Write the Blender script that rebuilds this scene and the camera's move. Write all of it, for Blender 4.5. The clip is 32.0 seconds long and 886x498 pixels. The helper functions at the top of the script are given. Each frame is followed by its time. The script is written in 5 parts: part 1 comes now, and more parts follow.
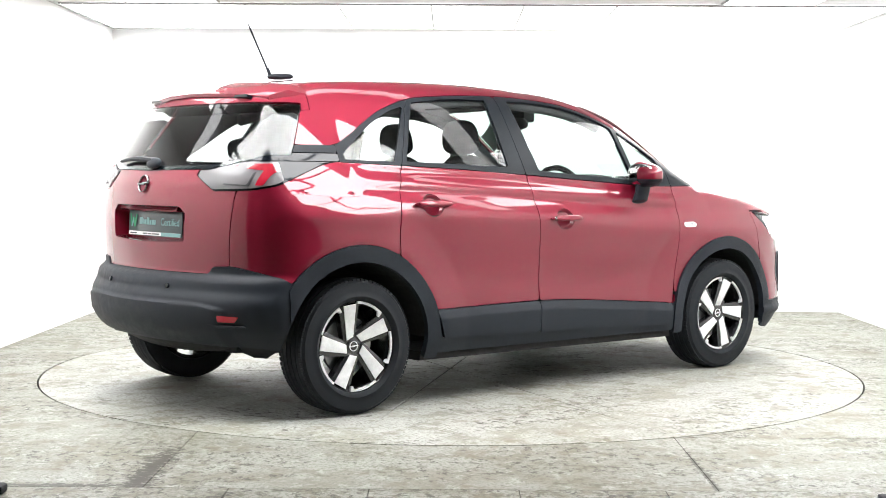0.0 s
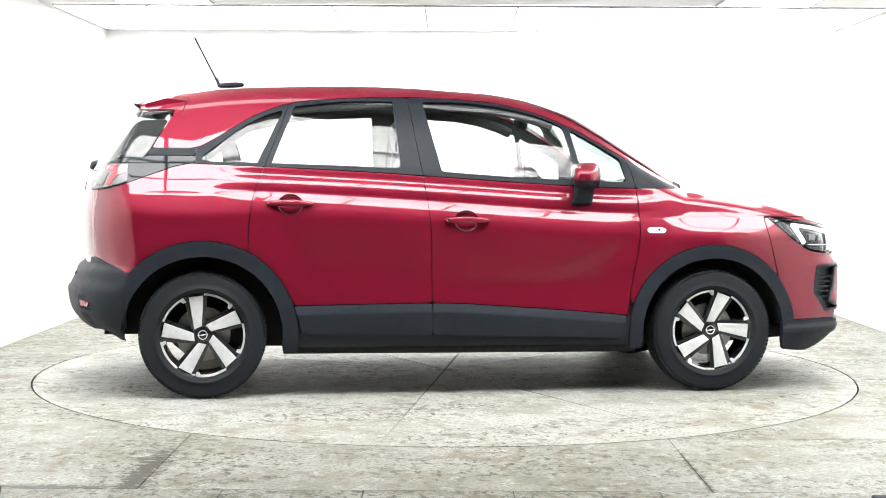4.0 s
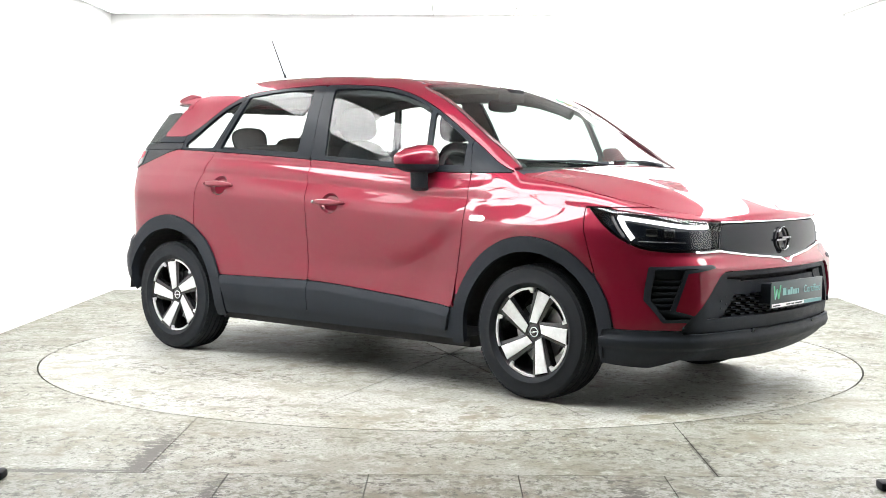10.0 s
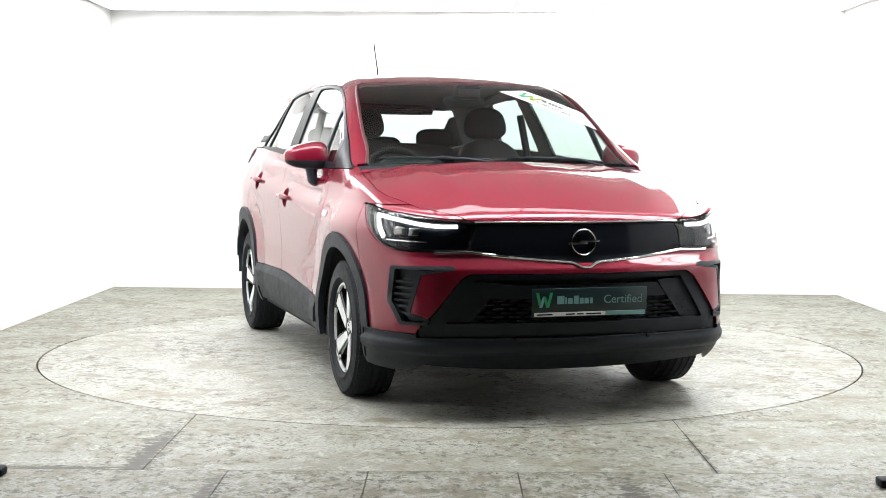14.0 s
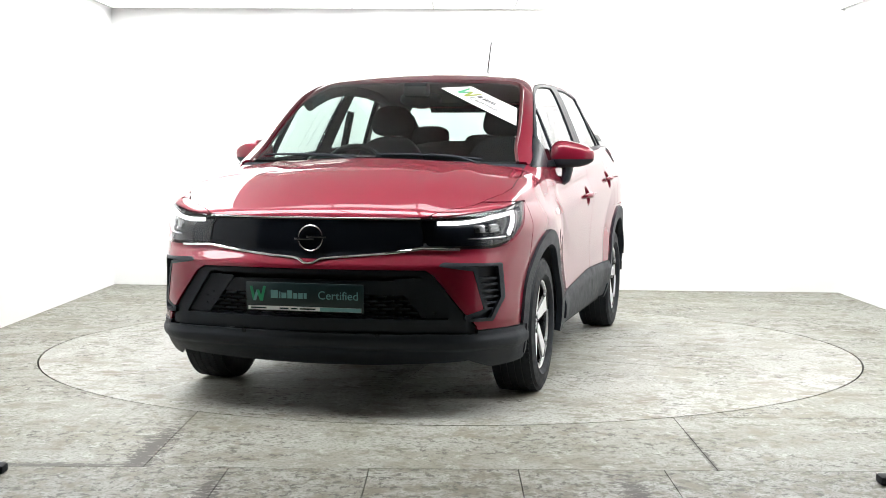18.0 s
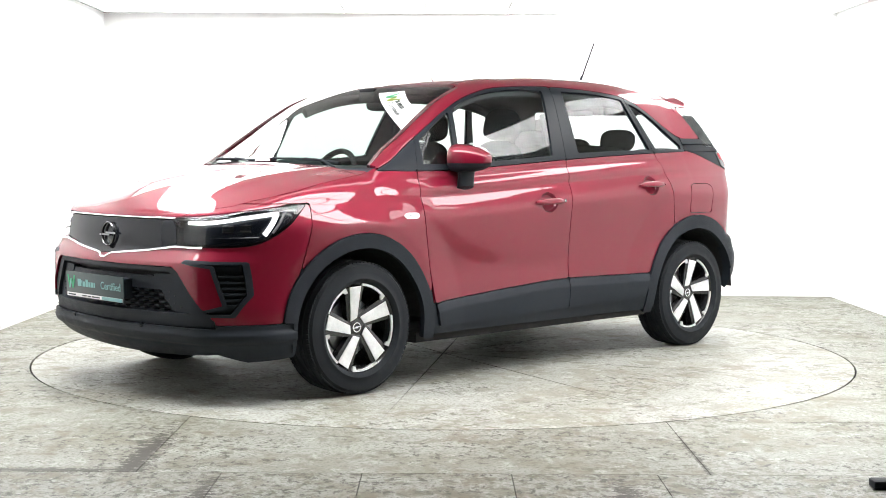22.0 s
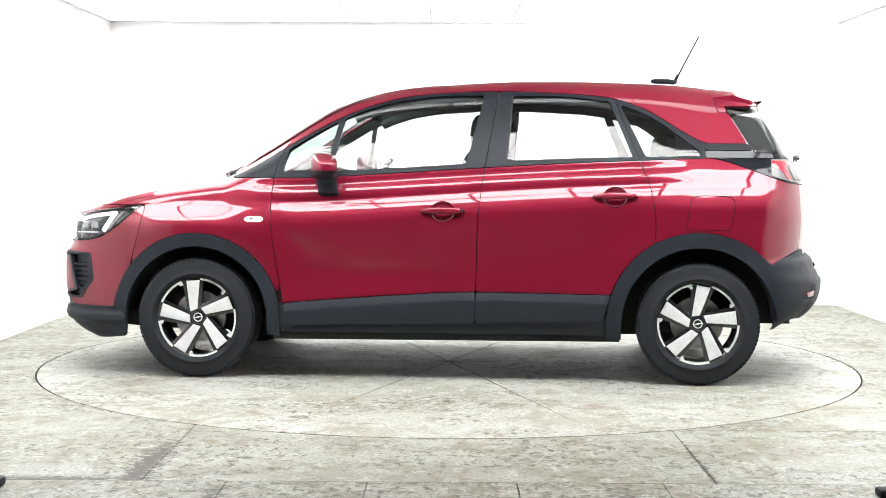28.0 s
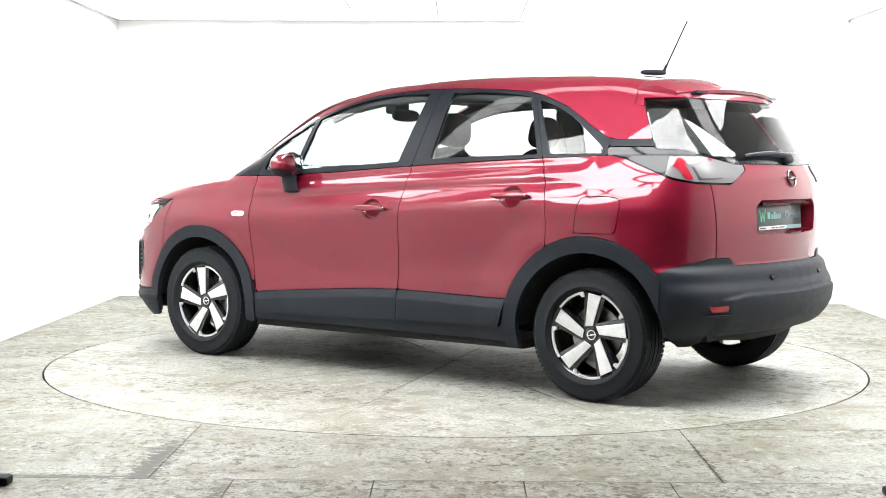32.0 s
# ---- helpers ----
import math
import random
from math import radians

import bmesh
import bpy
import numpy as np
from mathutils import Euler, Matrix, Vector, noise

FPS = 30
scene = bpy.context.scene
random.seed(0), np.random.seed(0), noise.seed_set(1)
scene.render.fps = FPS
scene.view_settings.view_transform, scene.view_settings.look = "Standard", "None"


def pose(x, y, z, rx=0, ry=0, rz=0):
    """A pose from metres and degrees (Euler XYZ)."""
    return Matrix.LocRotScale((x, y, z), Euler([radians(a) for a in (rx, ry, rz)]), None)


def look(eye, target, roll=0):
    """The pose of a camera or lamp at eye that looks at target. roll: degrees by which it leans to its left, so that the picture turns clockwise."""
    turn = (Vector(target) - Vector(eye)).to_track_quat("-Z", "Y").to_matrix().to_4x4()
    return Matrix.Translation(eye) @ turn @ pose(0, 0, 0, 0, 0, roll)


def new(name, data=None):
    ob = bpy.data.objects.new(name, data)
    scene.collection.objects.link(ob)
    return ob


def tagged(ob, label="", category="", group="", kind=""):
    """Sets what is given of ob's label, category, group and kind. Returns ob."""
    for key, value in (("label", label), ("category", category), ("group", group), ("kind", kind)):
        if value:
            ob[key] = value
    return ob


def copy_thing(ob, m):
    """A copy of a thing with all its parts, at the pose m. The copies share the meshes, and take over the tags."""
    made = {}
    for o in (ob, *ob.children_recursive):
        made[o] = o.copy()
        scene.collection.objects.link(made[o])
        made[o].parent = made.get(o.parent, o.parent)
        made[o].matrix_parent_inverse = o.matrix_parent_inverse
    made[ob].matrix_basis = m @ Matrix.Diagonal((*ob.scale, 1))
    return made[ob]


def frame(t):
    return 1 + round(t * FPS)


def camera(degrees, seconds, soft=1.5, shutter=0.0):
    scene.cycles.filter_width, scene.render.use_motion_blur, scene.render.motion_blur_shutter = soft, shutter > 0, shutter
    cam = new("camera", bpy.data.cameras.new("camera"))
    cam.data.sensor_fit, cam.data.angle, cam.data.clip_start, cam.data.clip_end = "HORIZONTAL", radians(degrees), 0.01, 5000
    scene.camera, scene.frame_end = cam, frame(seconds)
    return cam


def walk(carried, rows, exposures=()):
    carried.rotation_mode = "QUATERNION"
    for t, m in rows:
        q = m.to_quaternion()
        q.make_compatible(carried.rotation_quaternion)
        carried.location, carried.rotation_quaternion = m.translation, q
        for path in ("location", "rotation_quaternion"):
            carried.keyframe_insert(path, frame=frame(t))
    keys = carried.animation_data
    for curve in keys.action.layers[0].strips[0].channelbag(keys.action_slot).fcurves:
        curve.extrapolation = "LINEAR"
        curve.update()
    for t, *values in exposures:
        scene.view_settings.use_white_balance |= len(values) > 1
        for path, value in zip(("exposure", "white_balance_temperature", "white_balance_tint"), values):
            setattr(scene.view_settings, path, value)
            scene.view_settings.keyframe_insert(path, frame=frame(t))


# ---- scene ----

# ---------------------------------------------------------------- camera
cam = camera(35.44, 32.0, soft=0.8)
EYE = Vector((0.0, -7.9, 1.11))


def aim(dx, dy):
    """The camera's pose with its picture shifted by small pan and tilt steps."""
    pan, tilt = -0.0037 - dx / 2453.6, 0.0569 + (-dy) / 2453.6
    way = Vector((math.sin(pan) * math.cos(tilt), math.cos(pan) * math.cos(tilt), -math.sin(tilt)))
    return look(EYE, EYE + way, roll=0.30)


SWAY = [
    (0.0, 5.1, 7.6), (0.5, 3.9, 7.2), (1.0, 3.1, 6.5), (1.5, 2.3, 6.9), (2.0, 0.8, 8.8),
    (2.5, -0.8, 10.7), (3.0, -3.0, 11.5), (3.5, -5.1, 11.2), (5.5, -3.1, 3.1), (6.0, -0.4, 0.0),
    (6.5, 3.1, -4.2), (7.0, 5.4, -7.7), (7.5, 5.7, -10.0), (8.0, 4.6, -10.3), (8.5, 3.5, -10.0),
    (9.0, 3.1, -11.1), (9.5, 3.5, -14.2), (10.0, 3.9, -17.6), (10.5, 3.5, -19.5), (11.0, 3.1, -19.9),
    (11.5, 2.7, -19.9), (12.0, 2.4, -20.3), (12.5, 2.7, -21.4), (13.0, 3.1, -22.5), (13.5, 3.1, -23.0),
    (14.0, 3.1, -23.0), (14.5, 3.1, -23.0), (16.5, 2.1, -23.0), (17.0, 2.7, -25.3), (17.5, 3.5, -27.2),
    (18.0, 4.2, -27.6), (18.5, 4.6, -27.6), (19.0, 3.1, -27.2), (19.5, -0.4, -26.5), (20.0, -3.1, -25.3),
    (20.5, -4.6, -23.0), (21.0, -6.1, -20.7), (21.5, -7.6, -19.5), (22.0, -8.0, -19.5), (22.5, -6.5, -20.6),
    (23.0, -5.0, -20.6), (23.5, -4.2, -18.4), (24.0, -3.1, -15.3), (24.5, -1.5, -12.7), (25.0, -0.4, -10.0),
    (25.5, 0.0, -7.6), (27.5, 1.5, -4.6), (28.0, 1.5, -4.6), (28.5, 1.5, -5.0), (29.0, 2.3, -6.5),
    (29.5, 4.6, -9.2), (30.0, 7.3, -11.1), (30.5, 9.2, -10.7), (31.0, 10.7, -9.6), (31.5, 12.2, -8.4),
    (32.0, 13.3, -7.1),
]
walk(cam, [(t, aim(dx, dy)) for t, dx, dy in SWAY],
     exposures=[(0, 0.18), (6, 0.27), (10, 0.25), (13, 0.05), (16, -0.14), (20, -0.06), (24, 0.20), (28, 0.25), (32, 0.21)])

# ---------------------------------------------------------------- world and light
world = bpy.data.worlds.new("hall_air")
scene.world = world
world.use_nodes = True
world.node_tree.nodes["Background"].inputs[0].default_value = (0.75, 0.85, 1.0, 1)
world.node_tree.nodes["Background"].inputs[1].default_value = 0.02
PANEL_LIGHT = 16.0
SIDE_LIGHT = 11.0
DIM_LIGHT = 5.0


# ---------------------------------------------------------------- materials
def shader(name, color, rough=0.5, metal=0.0, coat=0.0, grain=0.0, grain_scale=40.0, bump=0.0, bump_scale=200.0,
           emit=0.0, specular=0.5, coat_rough=0.03):
    m = bpy.data.materials.new(name)
    m.use_nodes = True
    nt = m.node_tree
    b = nt.nodes["Principled BSDF"]
    b.inputs["Base Color"].default_value = (*color, 1)
    b.inputs["Roughness"].default_value = rough
    b.inputs["Metallic"].default_value = metal
    b.inputs["Coat Weight"].default_value = coat
    b.inputs["Coat Roughness"].default_value = coat_rough
    b.inputs["Specular IOR Level"].default_value = specular
    if emit:
        b.inputs["Emission Color"].default_value = (*color, 1)
        b.inputs["Emission Strength"].default_value = emit
    tc = nt.nodes.new("ShaderNodeTexCoord")
    if grain:
        n = nt.nodes.new("ShaderNodeTexNoise")
        n.inputs["Scale"].default_value = grain_scale
        n.inputs["Detail"].default_value = 6
        nt.links.new(tc.outputs["Object"], n.inputs["Vector"])
        r = nt.nodes.new("ShaderNodeMapRange")
        r.inputs["From Min"].default_value, r.inputs["From Max"].default_value = 0.3, 0.7
        r.inputs["To Min"].default_value, r.inputs["To Max"].default_value = 1 - grain, 1 + grain
        nt.links.new(n.outputs["Fac"], r.inputs["Value"])
        mul = nt.nodes.new("ShaderNodeVectorMath")
        mul.operation = "SCALE"
        mul.inputs[0].default_value = color
        nt.links.new(r.outputs["Result"], mul.inputs["Scale"])
        nt.links.new(mul.outputs["Vector"], b.inputs["Base Color"])
        rr = nt.nodes.new("ShaderNodeMapRange")
        rr.inputs["From Min"].default_value, rr.inputs["From Max"].default_value = 0.3, 0.7
        rr.inputs["To Min"].default_value, rr.inputs["To Max"].default_value = rough * (1 - grain), min(1, rough * (1 + grain))
        nt.links.new(n.outputs["Fac"], rr.inputs["Value"])
        nt.links.new(rr.outputs["Result"], b.inputs["Roughness"])
    if bump:
        n2 = nt.nodes.new("ShaderNodeTexNoise")
        n2.inputs["Scale"].default_value = bump_scale
        n2.inputs["Detail"].default_value = 3
        nt.links.new(tc.outputs["Object"], n2.inputs["Vector"])
        bp = nt.nodes.new("ShaderNodeBump")
        bp.inputs["Strength"].default_value = bump
        bp.inputs["Distance"].default_value = 0.002
        nt.links.new(n2.outputs["Fac"], bp.inputs["Height"])
        nt.links.new(bp.outputs["Normal"], b.inputs["Normal"])
    return m


def glass(name, tint, rough=0.0):
    """Thin pane glass: clear by its tint, with a mirror-like sheen at a slant."""
    m = bpy.data.materials.new(name)
    m.use_nodes = True
    nt = m.node_tree
    nt.nodes.clear()
    out = nt.nodes.new("ShaderNodeOutputMaterial")
    tr = nt.nodes.new("ShaderNodeBsdfTransparent")
    tr.inputs["Color"].default_value = (*tint, 1)
    gl = nt.nodes.new("ShaderNodeBsdfGlossy")
    gl.inputs["Roughness"].default_value = rough
    gl.inputs["Color"].default_value = (1, 1, 1, 1)
    lw = nt.nodes.new("ShaderNodeLayerWeight")
    lw.inputs["Blend"].default_value = 0.5
    pw = nt.nodes.new("ShaderNodeMath")
    pw.operation = "POWER"
    pw.inputs[1].default_value = 5.0
    ad = nt.nodes.new("ShaderNodeMath")
    ad.operation = "MULTIPLY_ADD"
    ad.inputs[1].default_value, ad.inputs[2].default_value = 0.95, 0.04
    mix = nt.nodes.new("ShaderNodeMixShader")
    nt.links.new(lw.outputs["Facing"], pw.inputs[0])
    nt.links.new(pw.outputs[0], ad.inputs[0])
    nt.links.new(ad.outputs[0], mix.inputs["Fac"])
    nt.links.new(tr.outputs["BSDF"], mix.inputs[1])
    nt.links.new(gl.outputs["BSDF"], mix.inputs[2])
    nt.links.new(mix.outputs["Shader"], out.inputs["Surface"])
    return m


RED = shader("red_metallic_paint", (0.177, 0.0045, 0.0205), rough=0.5, metal=0.4, coat=1.0, coat_rough=0.012, specular=0.15, grain=0.05, grain_scale=900)
RED.node_tree.nodes["Principled BSDF"].inputs["Coat IOR"].default_value = 1.50
# body red darkened: shade on the windscreen pillar's edge put into the colour
SHADED_RED = shader("shaded_red_edge", (0.055, 0.006, 0.010), rough=0.4, coat=0.5)
PLASTIC = shader("grained_black_plastic", (0.0130, 0.0170, 0.0235), specular=0.24, rough=0.52, grain=0.12, grain_scale=25, bump=0.25, bump_scale=700)
GLOSS_BLACK = shader("gloss_black_trim", (0.008, 0.010, 0.014), rough=0.05, specular=0.26)
SATIN_BLACK = shader("satin_black_frame", (0.010, 0.0130, 0.017), rough=0.36, specular=0.13, grain=0.06)
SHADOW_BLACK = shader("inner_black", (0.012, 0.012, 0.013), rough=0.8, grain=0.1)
RUBBER = shader("tyre_rubber", (0.0140, 0.0165, 0.0200), specular=0.22, rough=0.7, grain=0.18, grain_scale=30, bump=0.2, bump_scale=300)
SMOKE = shader("smoked_grey_strip", (0.035, 0.034, 0.037), rough=0.3)
SILVER = shader("machined_silver_alloy", (0.80, 0.81, 0.82), rough=0.36, metal=0.45, grain=0.08, grain_scale=60)
CHROME = shader("chrome", (0.86, 0.87, 0.88), rough=0.08, metal=1.0)
DARK_CHROME = shader("dark_chrome", (0.30, 0.305, 0.315), rough=0.2, metal=1.0)
WHEEL_BLACK = shader("wheel_gloss_black", (0.016, 0.016, 0.018), rough=0.2, coat=0.4, grain=0.1)
STEEL = shader("bare_brake_steel", (0.35, 0.35, 0.36), rough=0.4, metal=1.0, grain=0.2)
CLOTH = shader("charcoal_seat_cloth", (0.011, 0.0125, 0.015), rough=0.95, specular=0.1, grain=0.08, grain_scale=60)
TRIM = shader("dark_interior_trim", (0.010, 0.011, 0.013), specular=0.25, rough=0.65, grain=0.12, bump=0.2)
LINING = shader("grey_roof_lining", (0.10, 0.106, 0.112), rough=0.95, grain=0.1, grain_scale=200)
# darker copy of the lining cloth: cabin shade under the roof put into the colour
SHADED_LINING = shader("shaded_roof_cloth", (0.08, 0.085, 0.092), rough=0.95, grain=0.1, grain_scale=200)
GLASS = glass("clear_window_glass", (0.86, 0.92, 0.90))
SCREEN_GLASS = glass("green_tinted_screen_glass", (0.66, 0.80, 0.755))
TINTED = glass("tinted_rear_glass", (0.84, 0.89, 0.88))
LENS = glass("clear_lamp_lens", (0.93, 0.94, 0.95))
MIRROR = shader("mirror_glass", (0.9, 0.92, 0.93), rough=0.01, metal=1.0)
DRL = shader("white_light_guide", (1.0, 1.0, 1.0), rough=0.3, emit=2.2)
LAMP_RED = shader("red_lamp_lens", (0.36, 0.012, 0.028), rough=0.16, coat=1.0)
LAMP_CLEAR = shader("clear_lamp_insert", (0.16, 0.155, 0.16), rough=0.18, specular=0.3)
PLATE_GREEN = shader("dark_green_plate", (0.010, 0.027, 0.030), rough=0.30, coat=0.2, grain=0.05)
LEAF_GREEN = shader("leaf_green_print", (0.03, 0.30, 0.14), rough=0.4)
PRINT_GREY = shader("pale_teal_print", (0.17, 0.36, 0.36), rough=0.4)
WHITE_PRINT = shader("white_print", (0.78, 0.80, 0.80), rough=0.45)
PRINT_DARK = shader("grey_print", (0.06, 0.07, 0.07), rough=0.5)
OLIVE_PRINT = shader("olive_print", (0.22, 0.27, 0.03), rough=0.45)


WALL = shader("white_booth_paint", (0.86, 0.865, 0.86), rough=0.7, grain=0.015, grain_scale=3.0, bump=0.05, bump_scale=60)
CEILING = shader("pale_grey_ceiling_metal", (0.55, 0.55, 0.555), rough=0.6, grain=0.02)
GRID = shader("grey_ceiling_joint", (0.35, 0.35, 0.35), rough=0.6)
HALL = shader("dim_hall_wall", (0.07, 0.075, 0.08), rough=0.9, grain=0.1, grain_scale=2)
DIFFUSER = shader("luminous_ceiling_panel", (1.0, 1.0, 1.0), rough=0.5, emit=PANEL_LIGHT)
DIFFUSER_SIDE = shader("side_luminous_ceiling_panel", (1.0, 1.0, 1.0), rough=0.5, emit=SIDE_LIGHT)
DIFFUSER_DIM = shader("soft_luminous_ceiling_panel", (1.0, 1.0, 1.0), rough=0.5, emit=DIM_LIGHT)


def concrete(name, seed, worn, tone, bands=()):
    """Painted floor plate: pale grey-green paint, scuffed through to brown and grey in streaks."""
    m = bpy.data.materials.new(name)
    m.use_nodes = True
    nt = m.node_tree
    b = nt.nodes["Principled BSDF"]
    tc = nt.nodes.new("ShaderNodeTexCoord")

    def noise_at(scale, detail, stretch, off, rough=0.6):
        mp = nt.nodes.new("ShaderNodeMapping")
        mp.inputs["Scale"].default_value = stretch
        mp.inputs["Location"].default_value = (seed + off, seed * 0.7 - off, 0)
        n = nt.nodes.new("ShaderNodeTexNoise")
        n.inputs["Scale"].default_value, n.inputs["Detail"].default_value = scale, detail
        n.inputs["Roughness"].default_value = rough
        nt.links.new(tc.outputs["Object"], mp.inputs["Vector"])
        nt.links.new(mp.outputs["Vector"], n.inputs["Vector"])
        return n.outputs["Fac"]

    def ramp(fac, lo, hi):
        r = nt.nodes.new("ShaderNodeMapRange")
        r.inputs["From Min"].default_value, r.inputs["From Max"].default_value = lo, hi
        nt.links.new(fac, r.inputs["Value"])
        return r.outputs["Result"]

    def mix(fac, a, c, mode="MIX"):
        x = nt.nodes.new("ShaderNodeMix")
        x.data_type, x.blend_type = "RGBA", mode
        nt.links.new(fac, x.inputs["Factor"])
        for sock, v in ((x.inputs["A"], a), (x.inputs["B"], c)):
            if isinstance(v, tuple):
                sock.default_value = (*v, 1)
            else:
                nt.links.new(v, sock)
        return x.outputs["Result"]

    def times(a, c):
        x = nt.nodes.new("ShaderNodeMath")
        x.operation = "MULTIPLY"
        nt.links.new(a, x.inputs[0])
        nt.links.new(c, x.inputs[1])
        return x.outputs[0]

    def shade(*f):
        return tuple(c * k for c, k in zip(tone, f))

    base = mix(ramp(noise_at(0.8, 4, (0.8, 1, 1), 0), 0.40, 0.60), shade(1.16, 1.16, 1.16), shade(0.92, 0.92, 0.88))
    base = mix(ramp(noise_at(2.4, 10, (1.0, 0.9, 1), 3, 0.66), 0.50, 0.60), base, shade(0.80, 0.78, 0.68))
    base = mix(ramp(noise_at(6.5, 10, (1.0, 0.85, 1), 27, 0.70), 0.53, 0.60), base, shade(0.66, 0.64, 0.54))
    base = mix(ramp(noise_at(11, 12, (1.0, 0.8, 1), 21, 0.74), 0.54, 0.60), base, shade(1.30, 1.31, 1.30))
    base = mix(ramp(noise_at(70, 8, (1.0, 0.8, 1), 31, 0.7), 0.50, 0.60), base, shade(0.52, 0.51, 0.44))
    stains = times(ramp(noise_at(1.5, 6, (0.7, 1.5, 1), 9), 0.53 - worn, 0.60 - worn), ramp(noise_at(7, 12, (1.0, 0.8, 1), 5, 0.72), 0.50, 0.60))
    base = mix(stains, base, shade(0.54, 0.48, 0.36))
    moss = times(ramp(noise_at(1.9, 5, (0.8, 1.3, 1), 51), 0.56 - worn, 0.62 - worn), ramp(noise_at(20, 12, (1.0, 0.8, 1), 57, 0.76), 0.50, 0.58))
    base = mix(moss, base, shade(0.36, 0.35, 0.23))
    scuff = times(ramp(noise_at(1.7, 5, (0.8, 1.2, 1), 14), 0.54 - worn, 0.60 - worn), ramp(noise_at(24, 12, (1.0, 0.7, 1), 7, 0.78), 0.535, 0.565))
    base = mix(scuff, base, shade(0.17, 0.155, 0.115))
    fleck = ramp(noise_at(14, 12, (0.7, 1.1, 1), 71, 0.72), 0.625, 0.64)
    base = mix(fleck, base, shade(0.28, 0.25, 0.20))
    for axis, centre, half, across, lo, hi in bands:
        sp = nt.nodes.new("ShaderNodeSeparateXYZ")
        nt.links.new(tc.outputs["Object"], sp.inputs[0])
        off = nt.nodes.new("ShaderNodeMath")
        off.operation = "ADD"
        off.inputs[1].default_value = -centre
        nt.links.new(sp.outputs[axis], off.inputs[0])
        ab = nt.nodes.new("ShaderNodeMath")
        ab.operation = "ABSOLUTE"
        nt.links.new(off.outputs[0], ab.inputs[0])
        near = times(ramp(ab.outputs[0], half, 0.0), ramp(sp.outputs[across], lo, hi))
        add = nt.nodes.new("ShaderNodeMath")
        add.operation = "MULTIPLY_ADD"
        nt.links.new(near, add.inputs[0])
        add.inputs[1].default_value = 0.27
        nt.links.new(noise_at(26, 15, (0.7, 1.3, 1), 41, 0.8), add.inputs[2])
        base = mix(ramp(add.outputs[0], 0.675, 0.69), base, shade(0.13, 0.11, 0.08))
    nt.links.new(base, b.inputs["Base Color"])
    rg = nt.nodes.new("ShaderNodeMapRange")
    rg.inputs["To Min"].default_value, rg.inputs["To Max"].default_value = 0.40, 0.68
    nt.links.new(noise_at(4, 8, (1.0, 0.8, 1), 2), rg.inputs["Value"])
    nt.links.new(rg.outputs["Result"], b.inputs["Roughness"])
    bp = nt.nodes.new("ShaderNodeBump")
    bp.inputs["Strength"].default_value, bp.inputs["Distance"].default_value = 0.25, 0.004
    nt.links.new(noise_at(22, 10, (1.0, 0.8, 1), 11, 0.7), bp.inputs["Height"])
    nt.links.new(bp.outputs["Normal"], b.inputs["Normal"])
    return m


FLOOR_PAINT = concrete("worn_floor_paint", 3.0, 0.075, (0.262, 0.266, 0.243),
                       bands=(("X", -1.12, 0.15, "Y", -1.7, -2.6), ("Y", -3.04, 0.10, "X", -0.95, -1.25), ("X", 0.95, 0.03, "Y", -2.0, -2.5)))
FLOOR_WORN = concrete("heavily_worn_floor_paint", 8.0, 0.165, (0.250, 0.254, 0.230), bands=(("X", -0.80, 0.10, "Y", -2.6, -3.4), ("X", 0.62, 0.12, "Y", -2.6, -3.4)))
DISC_PAINT = concrete("turntable_paint", 17.0, 0.025, (0.330, 0.335, 0.315))
GROOVE = shader("dark_groove", (0.09, 0.088, 0.08), rough=0.9)


# ---------------------------------------------------------------- mesh helpers
def part(name, bm, material, parent=None, label="", smooth=True, sharp=35):
    """Links a bmesh as one mesh object under a thing or a part."""
    bm.normal_update()
    me = bpy.data.meshes.new(name)
    for f in bm.faces:
        f.smooth = smooth
    if smooth:
        for e in bm.edges:
            if len(e.link_faces) == 2 and e.calc_face_angle(0) > radians(sharp):
                e.smooth = False
    bm.to_mesh(me)
    bm.free()
    me.materials.append(material)
    ob = new(name, me)
    if parent is not None:
        ob.parent = parent
    if label:
        ob["label"] = label
    return ob


def box(bm, x0, x1, y0, y1, z0, z1, bevel=0.0, m=None, segs=2):
    vs = [bm.verts.new((x, y, z)) for x in (x0, x1) for y in (y0, y1) for z in (z0, z1)]
    fs = [bm.faces.new([vs[i] for i in q]) for q in ((0, 1, 3, 2), (4, 6, 7, 5), (0, 4, 5, 1), (2, 3, 7, 6), (0, 2, 6, 4), (1, 5, 7, 3))]
    if bevel:
        es = list({e for f in fs for e in f.edges})
        out = bmesh.ops.bevel(bm, geom=es, offset=bevel, segments=segs, profile=0.5, affect="EDGES")
        vs = list({v for f in out["faces"] for v in f.verts} | {v for v in vs if v.is_valid})
    if m is not None:
        for v in vs:
            v.co = m @ v.co
    return vs


def empty(name, parent=None):
    ob = new(name)
    ob.empty_display_size = 0.2
    if parent is not None:
        ob.parent = parent
    return ob


def lathe(bm, profile, steps=64, closed=True):
    """Turns (radius, y) points round the y axis."""
    rings = []
    for i in range(steps):
        a = 2 * math.pi * i / steps
        rings.append([bm.verts.new((r * math.cos(a), y, r * math.sin(a))) for r, y in profile])
    n = len(profile)
    for i in range(steps):
        p, q = rings[i], rings[(i + 1) % steps]
        for j in range(n if closed else n - 1):
            k = (j + 1) % n
            bm.faces.new((p[j], q[j], q[k], p[k]))


